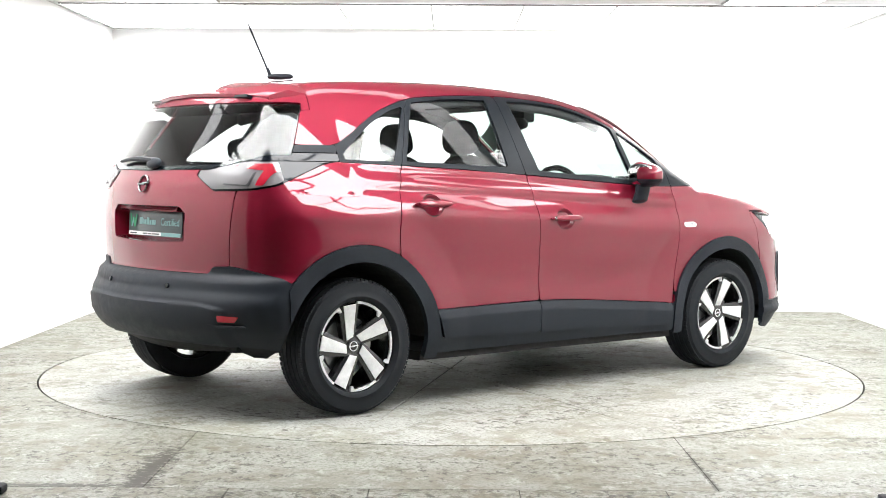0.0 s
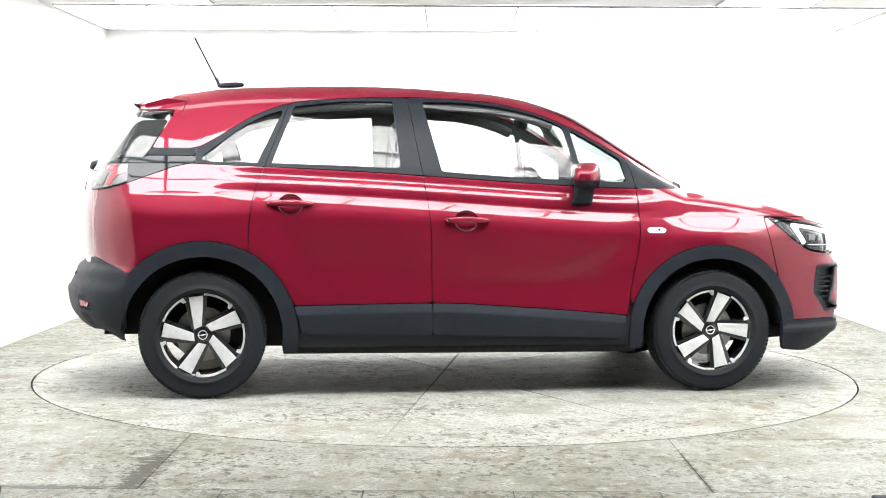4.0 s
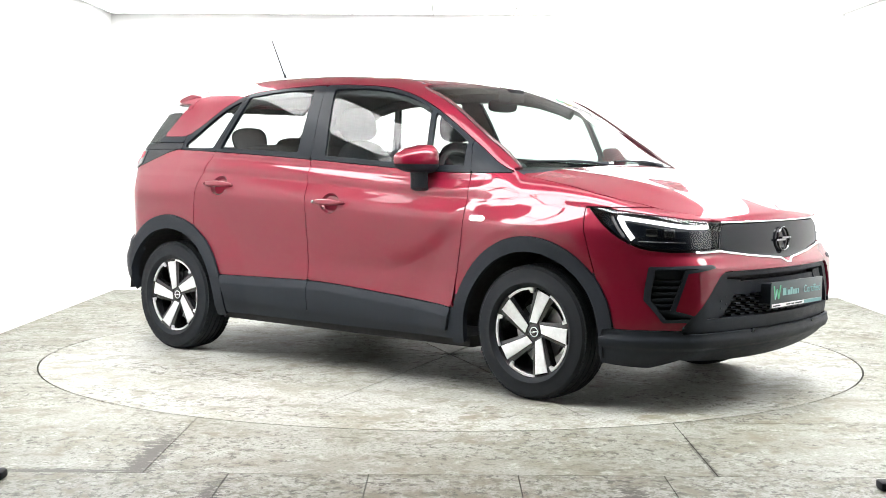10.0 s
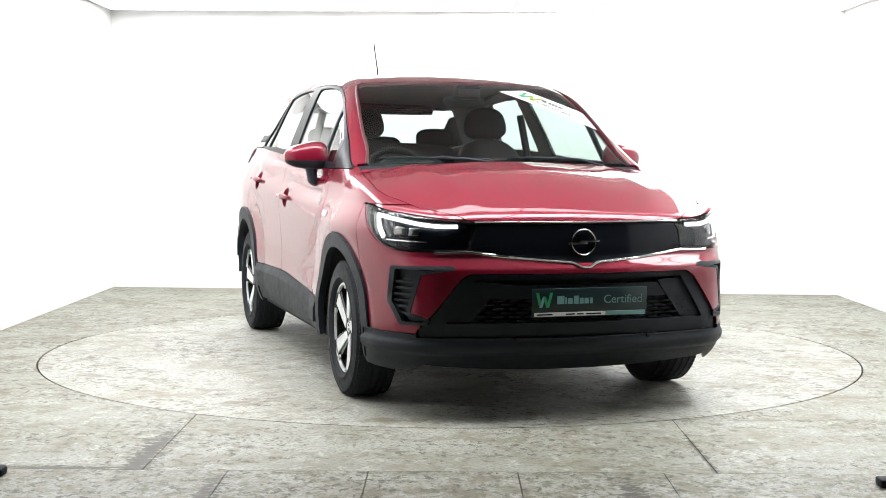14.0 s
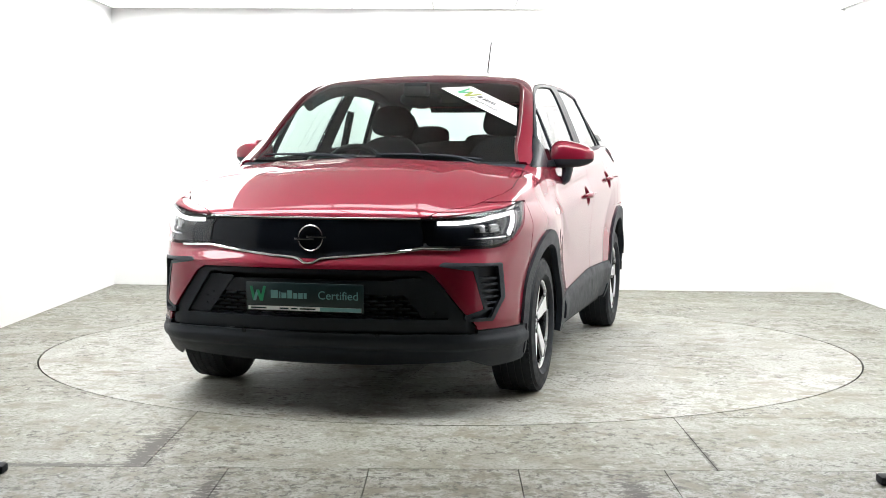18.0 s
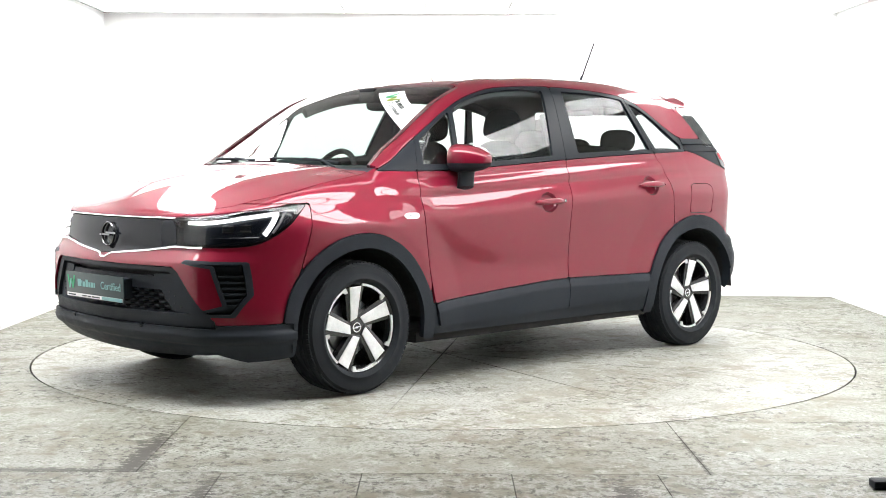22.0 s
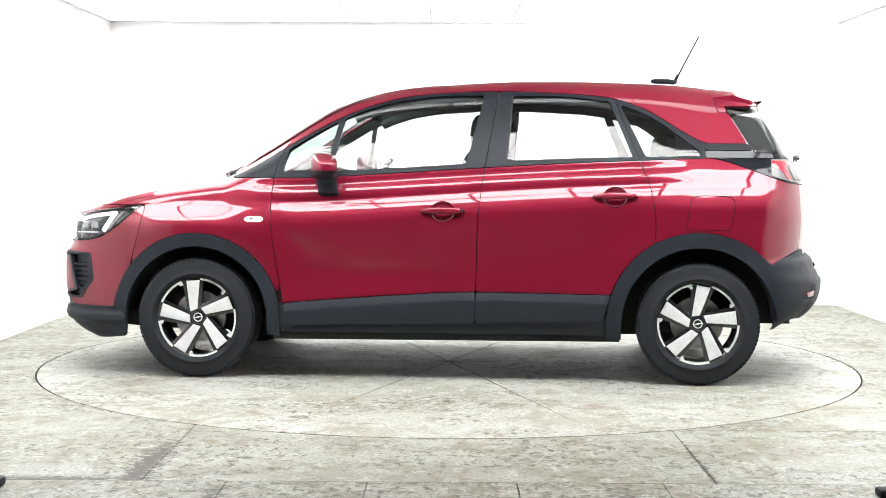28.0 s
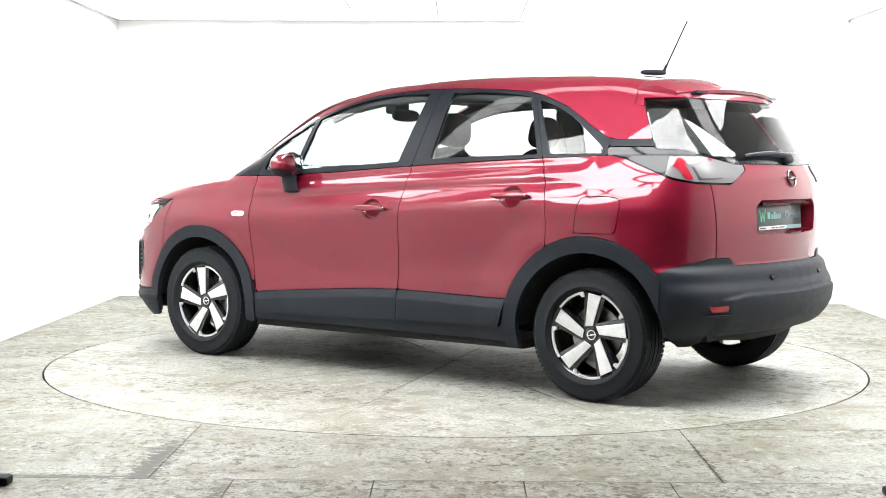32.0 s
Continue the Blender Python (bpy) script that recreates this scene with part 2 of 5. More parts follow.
def tube(bm, pts, radius, sides=10, cap=True, taper=None):
    """A round bar along the points."""
    pts = [Vector(p) for p in pts]
    rings = []
    for i, p in enumerate(pts):
        d = (pts[min(i + 1, len(pts) - 1)] - pts[max(i - 1, 0)]).normalized()
        q = d.to_track_quat("Z", "Y")
        r = radius if taper is None else radius + (taper - radius) * i / (len(pts) - 1)
        rings.append([bm.verts.new(p + q @ Vector((r * math.cos(2 * math.pi * k / sides), r * math.sin(2 * math.pi * k / sides), 0))) for k in range(sides)])
    for a, b in zip(rings, rings[1:]):
        for k in range(sides):
            bm.faces.new((a[k], a[(k + 1) % sides], b[(k + 1) % sides], b[k]))
    if cap:
        bm.faces.new(rings[0][::-1])
        bm.faces.new(rings[-1])


def prism(bm, poly, axis, lo, hi, bevel=0.0):
    """A flat outline (two coordinates) pushed out along the axis from lo to hi."""
    def at(p, h):
        return {"x": (h, p[0], p[1]), "y": (p[0], h, p[1]), "z": (p[0], p[1], h)}[axis]
    a = [bm.verts.new(at(p, lo)) for p in poly]
    b = [bm.verts.new(at(p, hi)) for p in poly]
    fs = [bm.faces.new(a[::-1]), bm.faces.new(b)]
    n = len(poly)
    fs += [bm.faces.new((a[i], a[(i + 1) % n], b[(i + 1) % n], b[i])) for i in range(n)]
    bmesh.ops.recalc_face_normals(bm, faces=fs)
    if bevel:
        es = list({e for f in fs[:2] for e in f.edges})
        bmesh.ops.bevel(bm, geom=es, offset=bevel, segments=2, profile=0.5, affect="EDGES")


def curve(pts, n=12):
    """A smooth open line through the points (Catmull-Rom)."""
    p = [np.array(q, float) for q in pts]
    p = [2 * p[0] - p[1]] + p + [2 * p[-1] - p[-2]]
    out = []
    for a, b, c, d in zip(p, p[1:], p[2:], p[3:]):
        for k in range(n):
            t = k / n
            out.append(0.5 * ((2 * b) + (c - a) * t + (2 * a - 5 * b + 4 * c - d) * t * t + (3 * b - a - 3 * c + d) * t ** 3))
    out.append(p[-2])
    return [tuple(float(v) for v in q) for q in out]


def along(pts):
    """A smooth function through the points (first coordinate to second)."""
    c = np.array(curve(sorted(pts), 16))
    return lambda v: np.interp(v, c[:, 0], c[:, 1])


# ---------------------------------------------------------------- the booth
X0, X1, Y1, H = -2.84, 3.17, 3.76, 2.31
YF = -3.6


def slab(name, x0, x1, y0, y1, z0, z1, mat, label, category):
    bm = bmesh.new()
    box(bm, x0, x1, y0, y1, z0, z1)
    return tagged(part(name, bm, mat, smooth=False), label, category, kind="structure")


bm = bmesh.new()
prism(bm, [(X0 - 0.1, Y1 + 0.005), (X1 + 0.1, 3.395), (X1 + 0.1, 4.2), (X0 - 0.1, 4.2)], "z", 0, H + 0.3)
tagged(part("wall_north", bm, WALL, smooth=False), "plain white painted back wall of the photo booth", "wall", kind="structure")
slab("wall_west", X0 - 0.1, X0, YF, 4.0, 0, H + 0.3, WALL, "plain white painted side wall of the photo booth", "wall")
slab("wall_east", X1, X1 + 0.1, YF, 4.0, 0, H + 0.3, WALL, "plain white painted side wall of the photo booth", "wall")
slab("hall_wall_south", -7, 7, -11.1, -11, 0, 4.5, HALL, "dim grey wall of the hall before the booth", "wall")
slab("hall_wall_west", -7.1, -7, -11, YF, 0, 4.5, HALL, "dim grey hall side wall", "wall")
slab("hall_wall_east", 7, 7.1, -11, YF, 0, 4.5, HALL, "dim grey hall side wall", "wall")
slab("hall_wall_north_west", -7, X0 - 0.1, YF, YF + 0.1, 0, 4.5, HALL, "dim grey hall wall beside the booth", "wall")
slab("hall_wall_north_east", X1 + 0.1, 7, YF, YF + 0.1, 0, 4.5, HALL, "dim grey hall wall beside the booth", "wall")
slab("hall_wall_above", X0 - 0.1, X1 + 0.1, YF, YF + 0.1, H, 4.5, HALL, "dim grey hall wall above the booth", "wall")
slab("hall_ceiling", -7, 7, -11, YF, 4.5, 4.6, HALL, "dim hall ceiling", "ceiling")
bm = bmesh.new()
box(bm, X0 - 0.1, X1 + 0.1, YF, 4.0, H, H + 0.08)
tagged(part("ceiling", bm, CEILING, smooth=False), "pale grey metal booth ceiling with rows of luminous panels", "ceiling", kind="structure")



def light_panel(depth, bar, lit, label):
    panel = tagged(empty("ceiling_light"), label, "ceiling light", group="ceiling lights")
    h = depth / 2
    bm = bmesh.new()
    box(bm, bar - 0.327, 0.327 - bar, -h + 0.006, h - 0.006, -0.012, -0.003)
    part("diffuser", bm, lit, panel, smooth=False)
    for x0, x1, y0, y1 in ((-0.3285, -0.3275 + bar, -h, h), (0.3275 - bar, 0.3285, -h, h), (bar - 0.3275, 0.3275 - bar, -h, -h + 0.005), (bar - 0.3275, 0.3275 - bar, h - 0.005, h)):
        bm = bmesh.new()
        box(bm, x0, x1, y0, y1, -0.016, -0.002)
        part("frame_bar", bm, GRID, panel, smooth=False)
    return panel


for thing, y in ((light_panel(0.34, 0.012, DIFFUSER, "bright white luminous ceiling panel in a thin grey frame"), -1.69),
                 (light_panel(0.34, 0.012, DIFFUSER, "bright white luminous ceiling panel in a thin grey frame"), -2.05),
                 (light_panel(0.20, 0.010, DIFFUSER_DIM, "narrow white luminous ceiling panel in a thin grey frame"), -0.95),
                 (light_panel(1.60, 0.006, DIFFUSER_DIM, "soft white luminous ceiling panel in a thin grey frame"), 2.73)):
    for i in range(9):
        m = pose(-2.45 + 0.657 * i, y, H)
        if i == 0:
            thing.matrix_basis = m
        else:
            copy_thing(thing, m)

# a column of panels along each side wall
side_panel = light_panel(0.66, 0.012, DIFFUSER_SIDE, "white luminous ceiling panel near the side wall")
for i, (x, k) in enumerate([(x, k) for x in (-1.95, 2.20) for k in range(4)]):
    m = pose(x, -0.48 + 0.665 * k, H)
    if i == 0:
        side_panel.matrix_basis = m
    else:
        copy_thing(side_panel, m)

R, GR = 2.265, 0.010


def arc(a0, a1, r, n=60):
    return [(r * math.cos(radians(a0 + (a1 - a0) * i / n)), r * math.sin(radians(a0 + (a1 - a0) * i / n))) for i in range(n + 1)]


floor = slab("floor", -9, 9, -12, 6, -0.14, -0.085, FLOOR_PAINT, "worn pale grey painted steel plate floor with brown scuffs", "floor")
G = 0.0018
RO = R + GR
xa, xb, yb, yc = -1.085, 0.95, -3.06, -2.06
aa, ab, ac = (math.degrees(math.atan2(-math.sqrt(RO * RO - x * x), x)) for x in (xa - G, xa + G, xb - G))
ad = math.degrees(math.asin(yc / RO)) + 0.1
plates = [
    [(xa + G, yb + G), (xb - G, yb + G)] + arc(ac, ab, RO),
    [(xa - G, yb + G)] + arc(aa, -270 + 0.1, RO, 90) + [(-G, 5), (-8, 5), (-8, yb + G)],
    [(G, 5)] + arc(90 - 0.1, ad, RO, 90) + [(8, yc + G), (8, 5)],
    [(xb + G, yb + G), (8, yb + G), (8, yc - G), (xb + G, yc - G)],
]
xs = [-8, -1.60, -0.78, -0.284, 0.244, 0.76, 1.50, 8]
for x0, x1 in zip(xs, xs[1:]):
    plates.append([(x0 + G, -5.2), (x1 - G, -5.2), (x1 - G, yb - G), (x0 + G, yb - G)])
plates.append([(-8, -11.5), (8, -11.5), (8, -5.2 - 2 * G), (-8, -5.2 - 2 * G)])
for k, poly in enumerate(plates):
    bm = bmesh.new()
    prism(bm, poly, "z", -0.08, 0.0)
    part("floor_plate", bm, FLOOR_PAINT if k < 4 else FLOOR_WORN, floor, smooth=False)

turntable = tagged(empty("turntable"), "flush round turntable of worn pale grey painted plates", "turntable")
for k in range(10):
    bm = bmesh.new()
    prism(bm, [(0.02 * math.cos(radians(-87 + 36 * k)), 0.02 * math.sin(radians(-87 + 36 * k)))] + arc(-105 + 36 * k + 0.004, -69 + 36 * k - 0.004, R, 24), "z", -0.004, 0.0)
    part("sector_plate", bm, DISC_PAINT, turntable, smooth=False)
bm = bmesh.new()
prism(bm, arc(0, 357, R - 0.01, 119), "z", -0.084, -0.005)
part("sub_frame", bm, GROOVE, turntable, smooth=False)
for x, y in ((-1.60, -3.16), (1.52, -3.24)):
    bm = bmesh.new()
    box(bm, x - 0.06, x + 0.06, y - 0.035, y + 0.035, 0.0, 0.03, 0.008)
    tagged(part("rubber_wedge", bm, RUBBER), "small black rubber wedge lying on the floor", "wedge")


# ---------------------------------------------------------------- the car's outer shape
BELT = along([(-2.2, 1.17), (-1.28, 1.160), (-0.7, 1.138), (-0.1, 1.104), (0.46, 1.067), (0.8, 1.052), (1.2, 1.055), (2.3, 1.05)])
SECTION = along([(0.10, 0.76), (0.20, 0.815), (0.30, 0.845), (0.45, 0.855), (0.60, 0.850), (0.75, 0.860), (0.85, 0.868), (0.89, 0.8645), (0.92, 0.8555), (0.95, 0.8420), (0.978, 0.8275), (0.998, 0.8262),
                 (1.02, 0.8215), (1.04, 0.8105), (1.06, 0.797), (1.08, 0.7915), (1.10, 0.787), (1.20, 0.747), (1.32, 0.695), (1.42, 0.647), (1.50, 0.603), (1.60, 0.54), (1.80, 0.39)])
LOW_PLAN = along([(-2.3, 0.86), (-1.9, 0.945), (-1.6, 0.980), (-1.3, 0.997), (-0.6, 1.0), (0.5, 1.0), (1.0, 1.0), (1.35, 1.0), (1.65, 0.975), (1.9, 0.92), (2.3, 0.80)])
TOP_PLAN = along([(-2.3, 0.92), (-1.7, 0.942), (-1.3, 0.968), (-0.6, 1.0), (0.2, 1.010), (0.6, 1.018), (1.1, 1.020), (1.4, 1.02), (2.3, 1.02)])
BONNET = along([(1.0, 1.118), (1.16, 1.104), (1.34, 1.083), (1.5, 1.060), (1.67, 1.026), (1.84, 0.978), (2.0, 0.917), (2.10, 0.868), (2.20, 0.80), (2.40, 0.66)])
CABIN = along([(-2.4, 1.15), (-2.0, 1.36), (-1.75, 1.475), (-1.45, 1.549), (-1.18, 1.579), (-0.85, 1.595), (-0.55, 1.600), (-0.26, 1.596), (0.06, 1.576), (0.24, 1.551), (0.42, 1.503),
               (0.587, 1.432), (0.73, 1.346), (0.876, 1.251), (1.02, 1.162), (1.164, 1.080), (1.5, 0.88), (2.4, 0.3)])
NOSE = along([(0.0, 1.84), (0.14, 1.93), (0.18, 1.985), (0.22, 2.060), (0.27, 2.125), (0.32, 2.155), (0.42, 2.175), (0.58, 2.176), (0.632, 2.172), (0.652, 2.163), (0.692, 2.136), (0.712, 2.133), (0.75, 2.132), (0.84, 2.122), (0.95, 2.11), (1.2, 2.0)])
TAIL = along([(0.0, -1.80), (0.22, -1.82), (0.30, -1.900), (0.38, -1.978), (0.44, -2.010), (0.525, -2.018), (0.58, -1.992), (0.625, -1.978), (0.655, -1.945), (0.70, -1.945), (0.85, -1.955), (1.00, -1.945), (1.10, -1.920),
              (1.24, -1.835), (1.36, -1.755), (1.46, -1.69), (1.6, -1.60)])


def soft_max(a, b, k):
    h = np.clip(0.5 + 0.5 * (a - b) / k, 0, 1)
    return b + (a - b) * h + k * h * (1 - h)


def side_width(x, z):
    s = z - BELT(x) + 1.10
    blend = np.clip((s - 0.95) / 0.2, 0, 1)
    # the wings swell in one smooth crown up to the bonnet
    crown = 0.868 - 0.081 * np.clip((s - 0.85) / 0.25, 0, 1) ** 1.6
    wing = np.maximum(np.clip((x - 0.80) / 0.25, 0, 1), np.clip((-x - 1.02) / 0.25, 0, 1)) * np.clip((s - 0.80) / 0.06, 0, 1) * (s < 1.10)
    w = ((1 - wing) * SECTION(s) + wing * crown) * ((1 - blend) * LOW_PLAN(x) + blend * TOP_PLAN(x))
    # door sculpting: a swept hollow low on the doors
    sweep = 0.62 + 0.30 * np.clip((x - 0.25) / 0.7, 0, 1) ** 2
    w = w - 0.0045 * np.clip((sweep - z) / 0.085, 0, 1) * np.clip((z - 0.42) / 0.16, 0, 1) * np.clip((x + 0.75) * 1.4, 0, 1) * np.clip((1.15 - x) * 4, 0, 1)
    rear = np.clip((-x - 0.85) / 0.5, 0, 1) * np.clip((s - 1.0) / 0.1, 0, 1)
    w = w - 0.165 * (np.clip(s, 1.15, 1.6) - 1.15) * rear
    ends = np.maximum(np.clip((x - 0.85) / 0.35, 0, 1) * np.clip((2.0 - x) / 0.3, 0, 1), np.clip((-x - 0.95) / 0.35, 0, 1) * np.clip((x + 1.95) / 0.3, 0, 1))
    k = np.clip((s - 0.83) / 0.16, 0, 1)
    w = w - 0.022 * ends * k * k * (3 - 2 * k)
    # flared arches
    for cx in (-1.302, 1.302):
        r = np.hypot(x - cx, z - 0.315)
        w = w + 0.016 * np.clip((0.66 - r) / 0.16, 0, 1) * np.clip((1.0 - z) * 4, 0, 1)
    return w


def outside(p):
    """Below zero inside the car's skin, above zero outside it."""
    x, y, z = p[:, 0], np.abs(p[:, 1]), p[:, 2]
    side = y - side_width(x, z)
    bonnet = z - (BONNET(x + 0.05 * (y / 0.7) ** 2) - 0.056 * (y / 0.72) ** 2 + 0.005 * np.exp(-((y - 0.50 + 0.1 * (x - 1.2)) / 0.06) ** 2) * np.clip((2.1 - x) * 3, 0, 1))
    bend = np.clip((x - 0.0) / 0.5, 0, 1)
    xe = x - (0.070 * (1 - np.clip(y / 0.66, 0, 1.2) ** 2)) * bend
    rear = np.clip((-x - 1.2) / 0.4, 0, 1)
    cabin = z - (CABIN(xe) - 0.044 * (y / 0.6) ** 2 * (1 - 0.6 * bend) - 0.01 * rear)
    top = -soft_max(-bonnet, -cabin, 0.012)
    body = soft_max(side * 0.97, top, 0.10 - 0.045 * np.clip((x - 0.95) * 4, 0, 1))
    front = x - (NOSE(z) - 0.085 * (y / 0.6) ** 2 - 1.25 * np.clip(y - 0.60, 0, 1) ** 1.7)
    body = soft_max(body, front * 0.9, 0.10 - 0.065 * np.clip((z - 0.7) * 8, 0, 1) * np.clip((0.75 - y) * 5, 0, 1))
    back = TAIL(z) + 0.075 * (y / 0.5) ** 2 + 0.7 * np.clip(y - 0.60, 0, 1) ** 1.8 - x
    body = soft_max(body, back * 0.95, 0.075 - 0.045 * np.clip((z - 1.02) * 8, 0, 1))
    return body


def skin():
    """A fine quad grid on the car's skin, found along lines from an outer box to an inner one."""
    lo, hi = np.array([-2.35, -1.10, -0.03]), np.array([2.45, 1.10, 1.75])
    li, hh = np.array([-1.5, -0.30, 0.45]), np.array([1.6, 0.30, 0.80])
    step = (0.0185, 0.0185, 0.0105)
    verts, quads, base = [], [], 0
    for ax, sg in ((0, 1), (0, -1), (1, 1), (1, -1), (2, 1)):
        u, v = [a for a in (0, 1, 2) if a != ax]
        nu, nv = int((hi[u] - lo[u]) / step[u]), int((hi[v] - lo[v]) / step[v])
        nu += nu % 2
        nv += nv % 2
        a, b = np.meshgrid(np.linspace(0, 1, nu + 1), np.linspace(0, 1, nv + 1), indexing="ij")
        o, i = np.zeros((a.size, 3)), np.zeros((a.size, 3))
        o[:, u], o[:, v], o[:, ax] = lo[u] + a.ravel() * (hi[u] - lo[u]), lo[v] + b.ravel() * (hi[v] - lo[v]), (hi if sg > 0 else lo)[ax]
        i[:, u], i[:, v], i[:, ax] = li[u] + a.ravel() * (hh[u] - li[u]), li[v] + b.ravel() * (hh[v] - li[v]), (hh if sg > 0 else li)[ax]
        near, far = np.zeros(len(o)), np.ones(len(o))
        found = np.zeros(len(o), bool)
        for s in np.linspace(0.02, 1, 50):
            f = outside(o + (i - o) * s)
            first = (f < 0) & ~found
            far[first] = s
            near[first] = s - 0.02
            found |= f < 0
        for _ in range(24):
            mid = 0.5 * (near + far)
            f = outside(o + (i - o) * mid[:, None])
            far, near = np.where(f < 0, mid, far), np.where(f < 0, near, mid)
        verts.append(o + (i - o) * far[:, None])
        k = np.arange(a.size).reshape(a.shape) + base
        q = np.stack([k[:-1, :-1], k[1:, :-1], k[1:, 1:], k[:-1, 1:]], -1).reshape(-1, 4)
        flip = (sg > 0) == (ax == 1)
        quads.append(q[:, ::-1] if flip else q)
        base += a.size
    verts, quads = np.concatenate(verts), np.concatenate(quads)
    key = np.round(verts, 5)
    _, first, back = np.unique(key, axis=0, return_index=True, return_inverse=True)
    verts, quads = verts[first], back.ravel()[quads]
    e = 1e-3
    n = np.stack([outside(verts + d) - outside(verts - d) for d in np.eye(3) * e], -1)
    return verts, quads, n / np.linalg.norm(n, axis=1)[:, None]


SKIN, QUADS, NORMAL = skin()
SX, SY, SZ = SKIN.T
AY = np.abs(SY)


def inside_poly(u, v, poly):
    """Signed distance to a closed outline, below zero inside it."""
    p = np.array(poly, float)
    best, odd = np.full(len(u), 1e9), np.zeros(len(u), bool)
    for (ax, az), (bx, bz) in zip(p, np.roll(p, -1, 0)):
        dx, dz = bx - ax, bz - az
        t = np.clip(((u - ax) * dx + (v - az) * dz) / (dx * dx + dz * dz + 1e-12), 0, 1)
        best = np.minimum(best, (u - ax - t * dx) ** 2 + (v - az - t * dz) ** 2)
        cross = ((az > v) != (bz > v)) & (u < (bx - ax) * (v - az) / (bz - az + 1e-12) + ax)
        odd ^= cross
    return np.where(odd, -1, 1) * np.sqrt(best)


def cut_skin(d, lift=0.0, flange=0.014, turn=None):
    """The piece of the skin where d is below zero, lifted off it, with its edge turned inwards, as a bmesh."""
    keep = (d < 0)[QUADS]
    whole = QUADS[keep.all(1)]
    mixed = QUADS[keep.any(1) & ~keep.all(1)]
    pts, nrm = list(), list()
    used = {}

    def vert(i):
        if i not in used:
            used[i] = len(pts)
            pts.append(SKIN[i])
            nrm.append(NORMAL[i])
        return used[i]

    def cross(i, j):
        k = (min(i, j), max(i, j))
        if k not in used:
            a, b = k
            t = d[a] / (d[a] - d[b])
            used[k] = len(pts)
            pts.append(SKIN[a] + (SKIN[b] - SKIN[a]) * t)
            n = NORMAL[a] + (NORMAL[b] - NORMAL[a]) * t
            nrm.append(n / (np.linalg.norm(n) + 1e-9))
        return used[k]

    faces = [tuple(vert(i) for i in q) for q in whole.tolist()]
    rim = []
    for q in mixed.tolist():
        poly, marks = [], []
        for i, j in zip(q, q[1:] + q[:1]):
            if d[i] < 0:
                poly.append(vert(i))
                marks.append(False)
            if (d[i] < 0) != (d[j] < 0):
                poly.append(cross(i, j))
                marks.append(True)
        if len(set(poly)) >= 3:
            faces.append(tuple(dict.fromkeys(poly)))
    bm = bmesh.new()
    P, N = np.array(pts), np.array(nrm)
    if not len(P):
        return bm
    if turn is not None:
        lift = lift + turn(P)
        P = P + N * np.asarray(lift).reshape(-1, 1)
    else:
        P = P + N * lift
    vs = [bm.verts.new(p) for p in P]
    for f in faces:
        try:
            bm.faces.new([vs[i] for i in f])
        except ValueError:
            pass
    if flange:
        edges = [e for e in bm.edges if len(e.link_faces) == 1]
        idx = {v: k for k, v in enumerate(vs)}
        inner = {}
        for e in edges:
            for v in e.verts:
                if v not in inner:
                    inner[v] = bm.verts.new(v.co - Vector(N[idx[v]]) * flange)
        for e in edges:
            lp = e.link_loops[0]
            a, b = lp.vert, lp.link_loop_next.vert
            try:
                f = bm.faces.new((b, a, inner[a], inner[b]))
                e.smooth = False
            except ValueError:
                pass
    return bm


def tally(*ds):
    return np.minimum.reduce(ds)


def less(a, *bs):
    out = a
    for b in bs:
        out = np.maximum(out, -b)
    return out


# ---------------------------------------------------------------- the regions of the skin
def side_region(poly):
    return np.maximum(inside_poly(SX, SZ, poly), 0.40 - AY)


def front_region(poly, back=1.55):
    return np.maximum(inside_poly(AY, SZ, poly), back - SX)


def rear_region(poly, fore=-1.25):
    return np.maximum(inside_poly(AY, SZ, poly), SX - fore)


BELT_LINE = curve([(-1.37, 1.166), (-1.0, 1.151), (-0.706, 1.138), (-0.409, 1.122), (-0.116, 1.104), (0.174, 1.085), (0.46, 1.067), (0.744, 1.052), (1.12, 1.052)], 4)
DAYLIGHT = side_region(curve([(1.125, 1.056), (1.022, 1.104), (0.879, 1.192), (0.736, 1.277), (0.592, 1.356), (0.447, 1.420), (0.302, 1.464), (0.157, 1.491), (-0.137, 1.511),
                              (-0.434, 1.509), (-0.734, 1.491), (-0.886, 1.468), (-1.038, 1.412), (-1.131, 1.359), (-1.223, 1.300), (-1.31, 1.252)], 4)
                       + [(-1.36, 1.240), (-1.90, 1.240), (-1.90, 1.166)] + BELT_LINE)
QUARTER_PANE = side_region(curve([(-0.900, 1.438), (-1.00, 1.404), (-1.11, 1.345), (-1.215, 1.268), (-1.305, 1.200)], 5) + [(-1.305, 1.176), (-1.032, 1.171)])
REAR_PANE = side_region(curve([(-0.845, 1.456), (-0.60, 1.483), (-0.345, 1.487)], 4) + [(-0.318, 1.148), (-0.60, 1.160), (-0.962, 1.170)])
FRONT_PANE = side_region(curve([(-0.190, 1.487), (0.0, 1.486), (0.157, 1.472), (0.302, 1.447), (0.44, 1.406), (0.540, 1.362)], 4) + [(0.597, 1.090), (0.25, 1.108), (-0.105, 1.132)])
SMALL_PANE = side_region([(0.575, 1.348), (0.70, 1.278), (0.828, 1.199), (0.850, 1.085), (0.630, 1.088)])
SCREEN_IN = along([(0.25, 0.50), (0.45, 0.56), (0.55, 0.582), (0.70, 0.608), (0.80, 0.624), (0.90, 0.637), (1.03, 0.650), (1.14, 0.684), (1.25, 0.70)])
HEADER = 0.395 + 0.075 * (1 - (AY / 0.55) ** 2)
